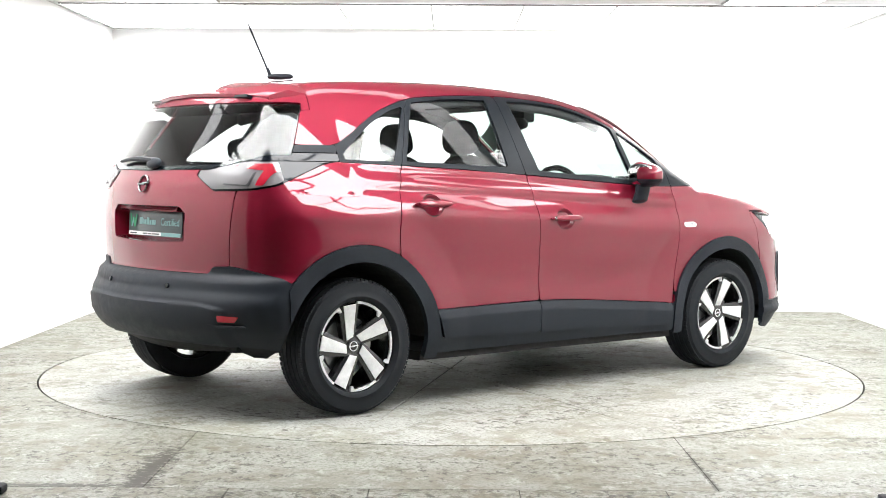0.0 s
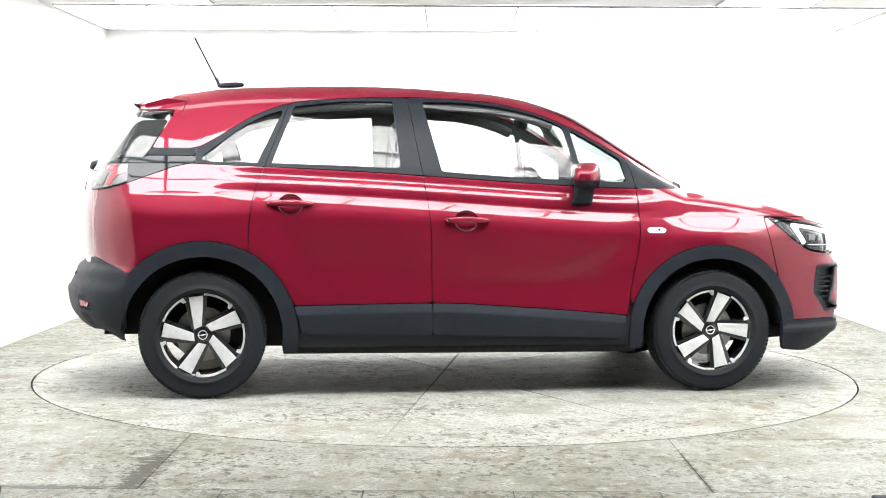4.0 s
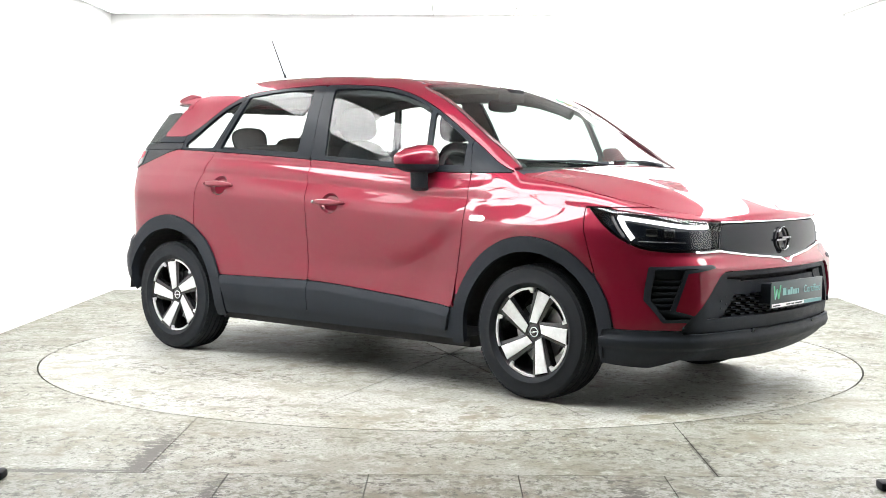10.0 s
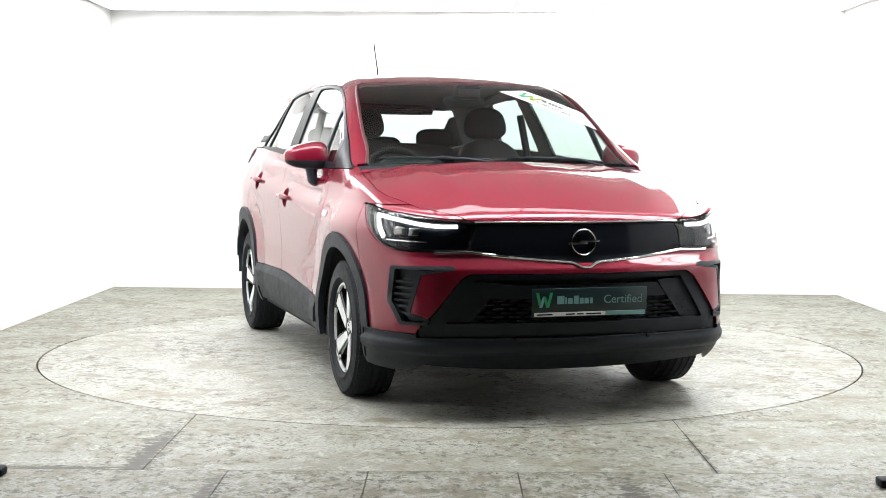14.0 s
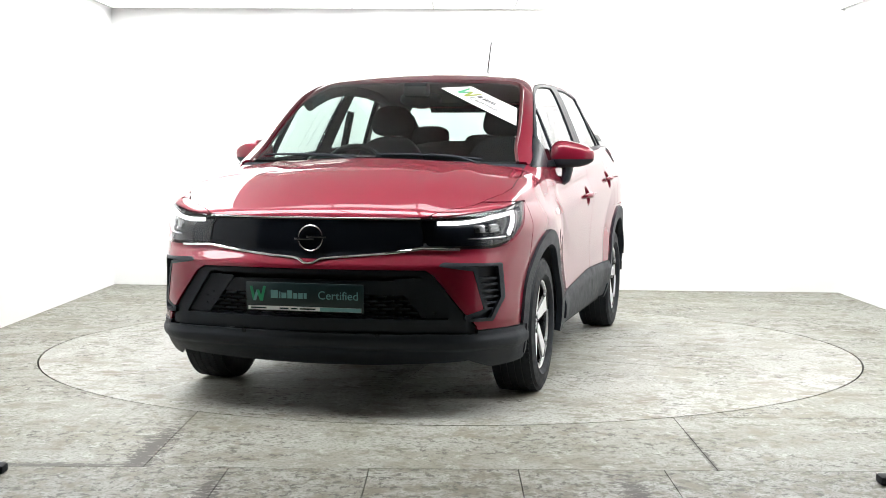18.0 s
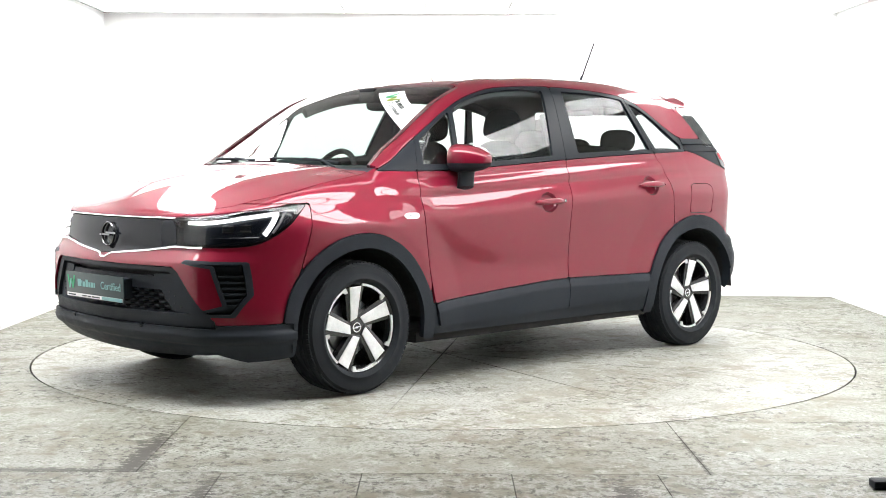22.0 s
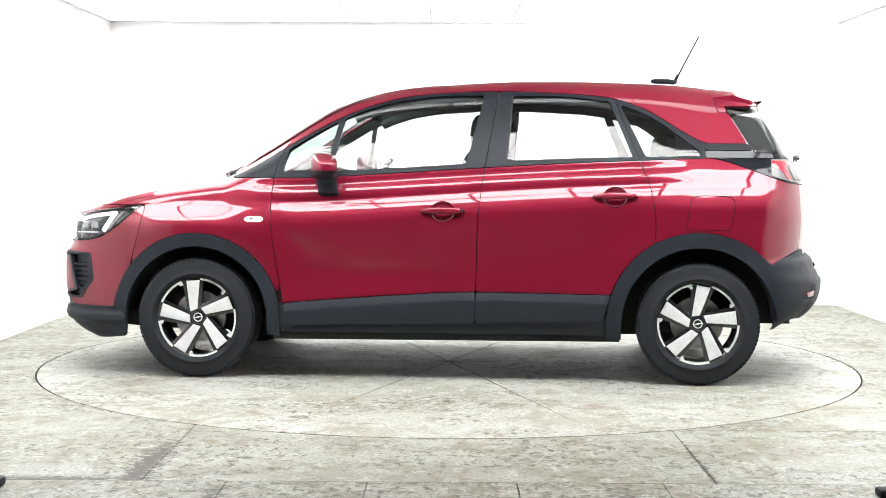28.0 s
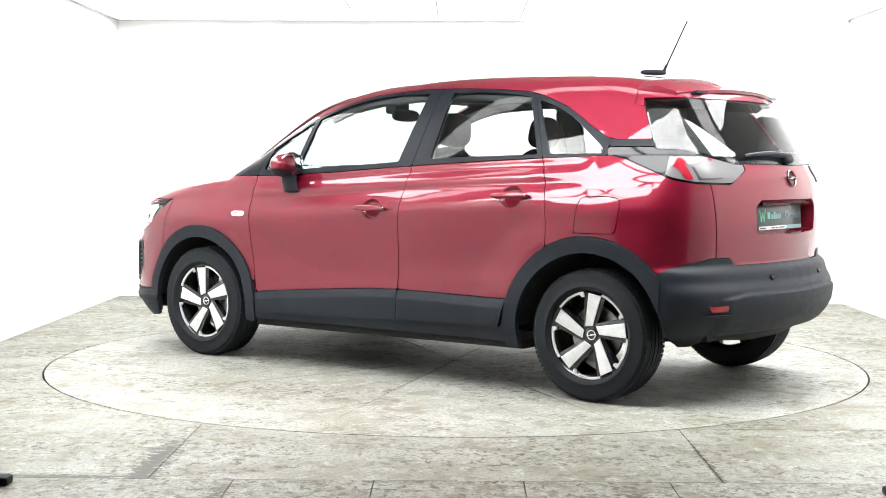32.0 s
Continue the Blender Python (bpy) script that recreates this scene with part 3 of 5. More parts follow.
COWL = 1.115 + 0.125 * (1 - (AY / 0.72) ** 2)
WINDSCREEN = np.maximum.reduce([AY - SCREEN_IN(SX), (HEADER - SX) * 0.8, (SX - COWL) * 0.8, 0.9 - SZ])
COWL_STRIP = np.maximum.reduce([AY - 0.73, COWL - SX, SX - COWL - 0.05, 0.9 - SZ])

WHEEL_GAP = {}
ARCH = {}
for cx, r_in, r_out, nm in ((-1.302, 0.392, 0.470, "r"), (1.302, 0.378, 0.447, "f")):
    rr = np.where(SZ > 0.315, np.hypot(SX - cx, SZ - 0.315), np.abs(SX - cx))
    WHEEL_GAP[nm] = np.maximum(rr - r_in, 0.45 - AY)
    ARCH[nm] = np.maximum.reduce([rr - r_out, 0.45 - AY, np.where(SX < -1.55, 0.335, 0.235) - SZ])
CUT = tally(WHEEL_GAP["r"], WHEEL_GAP["f"])
CLAD_TOP = along([(-2.3, 0.46), (-0.82, 0.464), (-0.158, 0.470), (0.188, 0.454), (0.755, 0.411), (0.853, 0.401), (1.3, 0.39), (2.3, 0.39)])(SX)

FRONT_DOOR = side_region([(-0.16, 0.311), (-0.165, 0.60)] + curve([(-0.170, 0.826), (-0.185, 0.97), (-0.205, 1.112)], 4) + [(-0.27, 1.52), (0.9, 1.52), (0.857, 1.187), (0.879, 1.145), (0.90, 1.048)]
                         + curve([(0.908, 0.95), (0.908, 0.838), (0.895, 0.72), (0.877, 0.613), (0.838, 0.387), (0.816, 0.287)], 4))
REAR_DOOR = side_region(curve([(-0.872, 1.464), (-0.998, 1.151), (-1.042, 1.04), (-1.066, 0.94), (-1.078, 0.82), (-1.073, 0.70)], 5) + [(-0.985, 0.628), (-0.90, 0.528), (-0.84, 0.412), (-0.811, 0.327), (-0.16, 0.311), (-0.165, 0.60)]
                        + curve([(-0.170, 0.826), (-0.185, 0.97), (-0.205, 1.112)], 4) + [(-0.27, 1.52), (-0.80, 1.52)])
SILL = np.maximum.reduce([SZ - CLAD_TOP, 0.252 - SZ, np.abs(SX) - 1.0, 0.4 - AY, -FRONT_DOOR, -REAR_DOOR])

# front end
LAMP_F = np.maximum(inside_poly(SX, SZ, curve([(1.595, 0.908), (1.75, 0.892), (1.90, 0.872), (2.02, 0.850), (2.14, 0.833)], 4) + [(2.16, 0.715)] + curve([(2.04, 0.712), (1.94, 0.714), (1.84, 0.732), (1.75, 0.780), (1.665, 0.848)], 4)), 0.30 - AY)
VISOR = front_region([(-0.1, 0.834), (0.452, 0.832), (0.475, 0.80), (0.485, 0.722), (0.30, 0.690), (0.06, 0.668), (-0.1, 0.668)], 1.9)
LAMP_F = np.maximum(LAMP_F, -VISOR)
BONNET_EDGE = np.interp(SX, [1.0, 1.13, 1.22, 1.32, 1.60, 1.72, 1.90, 2.05, 2.2], [0.66, 0.715, 0.735, 0.748, 0.765, 0.745, 0.66, 0.50, 0.40])
BONNET_R = np.maximum.reduce([AY - BONNET_EDGE, COWL + 0.045 - SX, 0.832 - SZ, -LAMP_F])
BONNET_R = less(BONNET_R, VISOR)
BUMP_LINE = np.interp(SZ, [0.30, 0.56, 0.80, 0.88, 1.0], [1.72, 1.665, 1.60, 1.585, 1.58])
FRONT_BUMPER = less(np.maximum.reduce([BUMP_LINE - SX, SZ - 0.905, 0.34 - SZ]), LAMP_F, VISOR, BONNET_R)
SIDE_SLOT = front_region([(0.780, 0.648), (0.57, 0.655), (0.555, 0.643), (0.690, 0.622), (0.728, 0.455), (0.660, 0.430), (0.665, 0.410), (0.755, 0.405), (0.790, 0.50)], 1.6)
MOUTH = front_region([(-0.1, 0.622), (0.50, 0.622), (0.535, 0.60), (0.70, 0.385), (0.70, 0.355), (-0.1, 0.355)], 1.8)
CHIN = np.maximum.reduce([SZ - 0.368, 1.66 - SX, np.interp(SX, [1.66, 1.80, 1.95], [0.218, 0.203, 0.188]) - SZ])

# rear end
GLASS_EDGE = np.interp(SZ, [1.0, 1.215, 1.43, 1.60], [-1.70, -1.570, -1.445, -1.34])
REAR_GLASS = np.maximum.reduce([(SX - GLASS_EDGE) * 0.7, SZ - 1.436, np.interp(AY, [0, 0.45, 0.62, 0.8], [1.122, 1.128, 1.165, 1.215]) - SZ])
LAMP_R = np.maximum.reduce([inside_poly(SX, SZ, [(-1.36, 1.166), (-1.44, 1.150), (-1.60, 1.092), (-1.70, 1.055), (-1.78, 1.036), (-1.86, 1.030), (-2.1, 1.030), (-2.1, 1.150), (-1.87, 1.155), (-1.72, 1.170)]), 0.385 + 1.8 * np.clip(1.10 - SZ, 0, 1) + 0.5 * np.clip(SZ - 1.115, 0, 1) - AY])
TAILGATE = np.where(SZ > 1.40, np.maximum(SX + 1.385 + 0.25 * np.clip(1.5 - SZ, 0, 1), 1.40 - SZ), np.maximum.reduce([AY - np.interp(SZ, [0.60, 0.70, 0.98, 1.10, 1.2], [0.56, 0.60, 0.625, 0.64, 0.68]), SX + 1.6, 0.655 - SZ, SZ - 1.19]))
BUMP_TOP = np.interp(SX, [-1.95, -1.87, -1.83, -1.70, -1.62], [0.652, 0.688, 0.692, 0.645, 0.595])
BUMP_TOP = np.minimum(BUMP_TOP, np.interp(AY, [0.48, 0.60], [0.652, 0.80]))
REAR_BUMPER = np.maximum.reduce([SZ - BUMP_TOP, SX + 1.60, np.interp(SX, [-2.0, -1.9, -1.75, -1.68], [0.345, 0.345, 0.335, 0.32]) - SZ])
FUEL = np.maximum(inside_poly(SX, SZ, curve([(-1.232, 0.80), (-1.24, 0.87), (-1.255, 0.945), (-1.285, 0.97), (-1.36, 0.972), (-1.44, 0.968), (-1.472, 0.945), (-1.465, 0.87), (-1.45, 0.80)], 4)), 0.4 - AY)

FRONT_LOW = np.maximum(FRONT_DOOR, SZ - BELT(SX) - 0.012)
REAR_LOW = np.maximum(REAR_DOOR, SZ - BELT(SX) - 0.012)
TAIL_CUT = np.maximum(inside_poly(AY, SZ, [(-0.1, 0.955), (0.30, 0.955), (0.345, 0.925), (0.335, 0.80), (-0.1, 0.785)]), SX + 1.5)
GAP = 0.0022


def skin_point(start, way):
    """The first point of the skin from start along way, and its outward normal."""
    s, d = np.array(start, float), np.array(way, float)
    d = d / np.linalg.norm(d)
    ks = np.linspace(0, 2.5, 700)
    f = outside(s + ks[:, None] * d)
    k = int(np.argmax(f < 0))
    lo, hi = ks[k - 1], ks[k]
    for _ in range(25):
        mid = 0.5 * (lo + hi)
        if outside((s + mid * d)[None])[0] < 0:
            hi = mid
        else:
            lo = mid
    p = s + hi * d
    n = np.array([(outside((p + e)[None]) - outside((p - e)[None]))[0] for e in np.eye(3) * 2e-3])
    return Vector(p), Vector(n / np.linalg.norm(n))


def on_side(x, z, sg):
    return skin_point((x, sg * 1.3, z), (0, -sg, 0))


def on_front(y, z):
    return skin_point((2.6, y, z), (-1, 0, 0))


def on_rear(y, z):
    return skin_point((-2.6, y, z), (1, 0, 0))


def on_top(x, y):
    return skin_point((x, y, 2.0), (0, 0, -1))


def blob(bm, rx, ry, rz, power=2.6, nu=28, nv=16, m=None, shape=None):
    """A rounded, pillow-like solid (superellipsoid), optionally reshaped."""
    def pw(c, e):
        return math.copysign(abs(c) ** e, c)
    e = 2 / power
    rows = []
    for j in range(1, nv):
        v = -math.pi / 2 + math.pi * j / nv
        row = []
        for i in range(nu):
            u = 2 * math.pi * i / nu
            row.append(Vector((rx * pw(math.cos(v), e) * pw(math.cos(u), e), ry * pw(math.cos(v), e) * pw(math.sin(u), e), rz * pw(math.sin(v), e))))
        rows.append(row)
    pole = [Vector((0, 0, -rz)), Vector((0, 0, rz))]
    if shape:
        rows = [[shape(p) for p in r] for r in rows]
        pole = [shape(p) for p in pole]
    if m is not None:
        rows = [[m @ p for p in r] for r in rows]
        pole = [m @ p for p in pole]
    vr = [[bm.verts.new(p) for p in r] for r in rows]
    lo, hi = bm.verts.new(pole[0]), bm.verts.new(pole[1])
    fs = []
    for a, b in zip(vr, vr[1:]):
        for i in range(nu):
            k = (i + 1) % nu
            fs.append(bm.faces.new((a[i], a[k], b[k], b[i])))
    for i in range(nu):
        k = (i + 1) % nu
        fs.append(bm.faces.new((lo, vr[0][k], vr[0][i])))
        fs.append(bm.faces.new((hi, vr[-1][i], vr[-1][k])))
    bmesh.ops.recalc_face_normals(bm, faces=fs)


def door_handle(door, hx, hz, sg):
    """A painted pull bar bridging a round finger cup."""
    p, n = on_side(hx, hz, sg)
    tang = Vector((1, 0, 0)) - n * n.x
    tang.normalize()
    up = n.cross(tang)
    if up.z < 0:
        up.negate()
    base = Matrix((tang, up, n)).transposed().to_4x4()
    base.translation = p
    bm = bmesh.new()
    rings = []
    for r, dep in ((1.06, 0.0015), (1.0, -0.001), (0.95, -0.011), (0.86, -0.018), (0.5, -0.021), (0.2, -0.022)):
        row = []
        for i in range(32):
            a = 2 * math.pi * i / 32
            q = (base @ Vector((0.060 * r * math.cos(a), 0.050 * r * math.sin(a), dep)))
            if r >= 1:
                s, _ = on_side(q.x, q.z, sg)
                q = s + n * (dep - 0.002)
            row.append(bm.verts.new(q))
        rings.append(row)
    for a, b in zip(rings, rings[1:]):
        for i in range(32):
            k = (i + 1) % 32
            bm.faces.new((a[i], a[k], b[k], b[i]))
    bm.faces.new(rings[-1])
    bmesh.ops.recalc_face_normals(bm, faces=bm.faces[:])
    part("finger_cup", bm, RED, door)
    bm = bmesh.new()
    blob(bm, 0.116, 0.0165, 0.014, 3.2, 36, 12, base @ Matrix.Translation((0, 0.002, 0.022)),
         lambda q: Vector((q.x, q.y * (1 - 0.35 * (q.x / 0.116) ** 2), q.z - 0.012 * (q.x / 0.116) ** 2)))
    handle = part("handle", bm, RED, door, "body-coloured door pull handle")
    bm = bmesh.new()
    lathe(bm, [(0.0001, 0.002), (0.006, 0.002), (0.0075, 0.0), (0.0075, -0.006), (0.0001, -0.006)], 16)
    bm.transform(base @ Matrix.Translation((-0.098, 0.002, 0.030)) @ pose(0, 0, 0, 90))
    part("lock_cap", bm, DARK_CHROME if hx > -0.5 else RED, handle)


def one_side(d, sg):
    return np.maximum(d, 0.02 - sg * SY)


# ---------------------------------------------------------------- the car
car = tagged(empty("car"), "red metallic crossover car with black cladding on the turntable", "car")
OUTER_ALL = tally(DAYLIGHT, WINDSCREEN, COWL_STRIP, ARCH["r"], ARCH["f"], SILL, LAMP_F, VISOR, BONNET_R, FRONT_BUMPER, CHIN, LAMP_R, TAILGATE, REAR_BUMPER, REAR_GLASS, FRONT_LOW, REAR_LOW)
FENDER = np.maximum.reduce([0.860 - SX, SZ - 1.2, 0.25 - SZ])
FENDER = less(FENDER, tally(DAYLIGHT, WINDSCREEN, COWL_STRIP, ARCH["f"], SILL, LAMP_F, VISOR, BONNET_R, FRONT_BUMPER, CHIN, FRONT_DOOR))
FENDER = np.maximum.reduce([FENDER, 0.5 - AY, np.where(SX < 1.12, SZ - 1.064, -1)])
SHELL = less(np.full(len(SX), -1.0), OUTER_ALL, FENDER, np.maximum(FUEL, 0.02 - SY))
SHELL = np.maximum(SHELL, np.where(SX < -1.5, 0.42, 0.30) - SZ)
part("body_shell", cut_skin(SHELL + GAP), RED, car, "red metallic roof, pillars and rear quarters")
BLACK_IN = less(np.full(len(SX), -1.0), tally(QUARTER_PANE, REAR_PANE, FRONT_PANE, SMALL_PANE, WINDSCREEN, REAR_GLASS, CUT, LAMP_F, MOUTH, SIDE_SLOT, TAIL_CUT) - 0.004)
part("inner_lining", cut_skin(np.maximum.reduce([BLACK_IN, SZ - 1.10, 0.26 - SZ]), lift=-0.022, flange=0), TRIM, car, "dark inner lining of the cabin")
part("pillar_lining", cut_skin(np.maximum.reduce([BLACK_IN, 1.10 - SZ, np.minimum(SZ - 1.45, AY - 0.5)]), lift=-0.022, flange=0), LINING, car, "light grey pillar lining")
part("roof_lining", cut_skin(np.maximum.reduce([BLACK_IN, 1.10 - SZ, -np.minimum(SZ - 1.45, AY - 0.5)]), lift=-0.022, flange=0), SHADED_LINING, car, "grey roof lining, cabin shade in its colour")
part("bonnet", cut_skin(BONNET_R + GAP), RED, car, "red metallic bonnet with raised edges")
part("windscreen", cut_skin(WINDSCREEN + 0.002, flange=0.005), SCREEN_GLASS, car, "green-tinted laminated windscreen")
part("cowl", cut_skin(less(COWL_STRIP, BONNET_R) + 0.001, lift=-0.012), PLASTIC, car, "black plastic scuttle panel")

for sg in (1, -1):
    part("fender", cut_skin(one_side(FENDER, sg) + GAP), RED, car)
    for nm, reg, pane, hx, hz in (("front_door", FRONT_DOOR, FRONT_PANE, 0.008, 0.883), ("rear_door", REAR_DOOR, REAR_PANE, -0.872, 0.962)):
        arch = ARCH["r"]
        cup = np.hypot((SX - hx) / 0.062, (SZ - hz) / 0.052) - 1
        skin_d = less(np.maximum(reg, SZ - BELT(SX) - 0.012), DAYLIGHT, arch, np.maximum(SZ - CLAD_TOP, -1), np.maximum(cup * 0.055, 0.4 - AY))
        door = part(nm, cut_skin(one_side(skin_d, sg) + GAP), RED, car, "red metallic " + nm.replace("_", " "))
        clad = np.maximum(less(reg, arch), SZ - CLAD_TOP)
        part("moulding", cut_skin(one_side(clad, sg) + GAP, lift=0.004, flange=0.02,
                                  turn=lambda p: 0.014 * np.clip((along([(-0.82, 0.464), (-0.158, 0.470), (0.188, 0.454), (0.755, 0.411), (0.853, 0.401)])(p[:, 0]) - p[:, 2]) / 0.045, 0, 1)), PLASTIC, door, "grained black plastic lower moulding")
        frame_d = np.maximum(reg, DAYLIGHT)
        panes = tally(FRONT_PANE, REAR_PANE, SMALL_PANE)
        part("window_frame", cut_skin(one_side(less(frame_d, panes), sg) + 0.0015, lift=0.001), SATIN_BLACK, door, "satin black window frame")
        part("window", cut_skin(one_side(pane, sg), lift=-0.006, flange=0.004), GLASS, door, "clear side window glass")
        door_handle(door, hx, hz, sg)
        if nm == "front_door":
            part("window", cut_skin(one_side(np.maximum(SMALL_PANE, reg), sg), lift=-0.006, flange=0.004), GLASS, door, "small fixed triangular window")
    rest = less(np.maximum(DAYLIGHT, SX - 0.80), FRONT_DOOR, REAR_DOOR, QUARTER_PANE, REAR_GLASS)
    part("mirror_triangle", cut_skin(one_side(less(np.maximum(DAYLIGHT, 0.80 - SX), FRONT_DOOR, SMALL_PANE), sg) + 0.001, lift=0.001), SATIN_BLACK, car, "satin black triangle before the front window")
    part("pillar_trim", cut_skin(one_side(np.maximum(rest, -1.335 - SX), sg) + 0.001, lift=0.001), SATIN_BLACK, car, "satin black frame of the quarter window")
    part("pillar_blade", cut_skin(one_side(np.maximum(np.maximum(rest, SX + 1.335), 1.205 - SZ), sg) + 0.001, lift=0.003), SATIN_BLACK, car, "black blade under the roof pillar")
    part("pillar_blade", cut_skin(one_side(np.maximum(np.maximum(rest, SX + 1.335), SZ - 1.203), sg) + 0.001, lift=0.001), GLOSS_BLACK, car, "gloss black blade above the tail lamp")
    part("quarter_window", cut_skin(one_side(QUARTER_PANE, sg), lift=-0.006, flange=0.004), TINTED, car, "fixed rear quarter window")
    part("sill", cut_skin(one_side(less(SILL, ARCH["r"], ARCH["f"]), sg) + 0.001, lift=0.004), PLASTIC, car, "black plastic sill")
    for k in "fr":
        d = less(ARCH[k], WHEEL_GAP[k], tally(FRONT_DOOR, REAR_DOOR) if k == "f" else np.ones(len(SX)))
        if k == "f":
            d = less(d, np.maximum(CHIN, 1.70 - SX))
        else:
            d = less(d, np.maximum(REAR_BUMPER, SX + 1.68))
        part("arch_cladding", cut_skin(one_side(d, sg) + 0.001, lift=0.012, flange=0.03), PLASTIC, car, "grained black plastic wheel arch")
    if sg > 0:
        part("fuel_flap", cut_skin(one_side(less(FUEL, ARCH["r"], DAYLIGHT, REAR_DOOR), sg) + 0.0018), RED, car)

part("front_bumper", cut_skin(less(FRONT_BUMPER, ARCH["f"], SIDE_SLOT, MOUTH, CHIN) + GAP), RED, car, "red metallic front bumper")


# ---------------------------------------------------------------- wheels, wells and underside
def wheel(m, phase):
    w = empty("wheel", car)
    w.matrix_basis = m
    bm = bmesh.new()
    tread = []
    for k, y in enumerate((-0.070, -0.052, -0.046, -0.020, -0.014, 0.014, 0.020, 0.046, 0.052, 0.070)):
        tread.append((0.3165 - 0.9 * y * y, y))
        if k in (1, 3, 5, 7):
            tread += [(0.308, y + 0.001), (0.308, y + 0.005)]
    lathe(bm, [(0.212, -0.082), (0.216, -0.095), (0.235, -0.102), (0.262, -0.1035), (0.290, -0.098), (0.303, -0.088)] + tread
          + [(0.303, 0.088), (0.296, 0.0935), (0.294, 0.0975), (0.290, 0.098), (0.262, 0.1035), (0.240, 0.1025), (0.238, 0.1045), (0.232, 0.1045), (0.230, 0.102), (0.216, 0.095), (0.212, 0.082), (0.205, 0.0)], 120)
    tyre = part("tyre", bm, RUBBER, w, sharp=50)
    bm = bmesh.new()
    for i in range(84):
        for s in (1, -1):
            r = pose(0, 0, 0, 0, 360 / 84 * (i + (0.5 if s < 0 else 0)), 0)
            vs = box(bm, -0.0088, 0.0088, s * 0.078 - 0.010, s * 0.078 + 0.010, 0.3040, 0.3116, m=r @ pose(0, 0, 0, s * 24 * 0, 0, s * 6))
    tagged(part("tread", bm, RUBBER, tyre, smooth=False), kind="stuff")
    bm = bmesh.new()
    lathe(bm, [(0.211, 0.084), (0.207, 0.078), (0.196, 0.070), (0.192, 0.02), (0.192, -0.08), (0.207, -0.083), (0.2115, -0.080), (0.200, -0.06), (0.200, 0.06), (0.209, 0.080)], 80)
    rim = part("rim", bm, WHEEL_BLACK, w, "gloss black wheel rim")
    bm = bmesh.new()
    lathe(bm, [(0.001, -0.01), (0.135, -0.01), (0.135, 0.012), (0.07, 0.012), (0.06, 0.03), (0.001, 0.03)], 48, closed=False)
    bmesh.ops.recalc_face_normals(bm, faces=bm.faces[:])
    part("brake_disc", bm, STEEL, w)
    # hub and five twisted spokes, each a black blade with a silver face
    bm = bmesh.new()
    lathe(bm, [(0.001, 0.062), (0.030, 0.062), (0.050, 0.056), (0.062, 0.045), (0.060, 0.02), (0.001, 0.02)], 40, closed=False)
    bmesh.ops.recalc_face_normals(bm, faces=bm.faces[:])
    hub = part("hub", bm, WHEEL_BLACK, w)
    bm = bmesh.new()
    lathe(bm, [(0.0195, 0.060), (0.0195, 0.0645), (0.0235, 0.0645), (0.0235, 0.060)], 32)
    box(bm, -0.026, 0.006, 0.060, 0.0645, 0.000, 0.004)
    box(bm, -0.006, 0.026, 0.060, 0.0645, -0.004, 0.000)
    part("hub_emblem", bm, SILVER, hub)
    face = [(0.032, 0.039), (-0.009, 0.044), (-0.061, 0.188), (0.009, 0.2005)]
    back = [(0.046, 0.020), (-0.022, 0.040), (-0.082, 0.186), (0.034, 0.200)]
    spoke_mesh = silver_mesh = arc_mesh = None
    for i in range(5):
        turn = pose(0, 0, 0, 0, (phase + 72 * i), 0)
        if spoke_mesh is None:
            bm = bmesh.new()
            lo = [bm.verts.new((x, 0.025, z)) for x, z in back]
            mid = [bm.verts.new((x, 0.058 + 0.012 * (math.hypot(x, z) > 0.1), z)) for x, z in back]
            top = [bm.verts.new((x, 0.062 + 0.012 * (math.hypot(x, z) > 0.1), z)) for x, z in [(a * 1.06, b) for a, b in face]]
            bm.faces.new(top)
            bm.faces.new(lo[::-1])
            for k in range(4):
                j = (k + 1) % 4
                bm.faces.new((lo[k], lo[j], mid[j], mid[k]))
                bm.faces.new((mid[k], mid[j], top[j], top[k]))
            bmesh.ops.recalc_face_normals(bm, faces=bm.faces[:])
            spoke = part("spoke", bm, WHEEL_BLACK, w, smooth=False)
            spoke_mesh = spoke.data
            bm = bmesh.new()
            prism(bm, face, "y", 0.0, 0.006, 0.0025)
            for v in bm.verts:
                v.co.y += 0.062 + 0.012 * min(1, max(0, (math.hypot(v.co.x, v.co.z) - 0.05) / 0.14))
            silver = part("silver_face", bm, SILVER, spoke, "machined silver spoke face", smooth=False)
            silver_mesh = silver.data
            bm = bmesh.new()
            ang = [radians(100 + 43 * k / 14) for k in range(15)]
            outer = [(-0.2085 * math.cos(a), 0.2085 * math.sin(a)) for a in ang]
            inner = [(-0.1985 * math.cos(a), 0.1985 * math.sin(a)) for a in ang]
            hook = [(-0.1985 * math.cos(radians(103.5)), 0.1985 * math.sin(radians(103.5))), (-0.183 * math.cos(radians(103.5)), 0.183 * math.sin(radians(103.5))), (-0.183 * math.cos(radians(99.5)), 0.183 * math.sin(radians(99.5)))]
            prism(bm, outer + inner[::-1][:-1] + hook, "y", 0.074, 0.084)
            arcp = part("rim_lip", bm, SILVER, rim, smooth=False)
            arc_mesh = arcp.data
            spoke.matrix_basis = turn
            arcp.matrix_basis = turn
        else:
            spoke = new("spoke", spoke_mesh)
            spoke.parent, spoke.matrix_basis = w, turn
            silver = new("silver_face", silver_mesh)
            silver.parent = spoke
            silver["label"] = "machined silver spoke face"
            arcp = new("rim_lip", arc_mesh)
            arcp.parent, arcp.matrix_basis = rim, turn
    return w


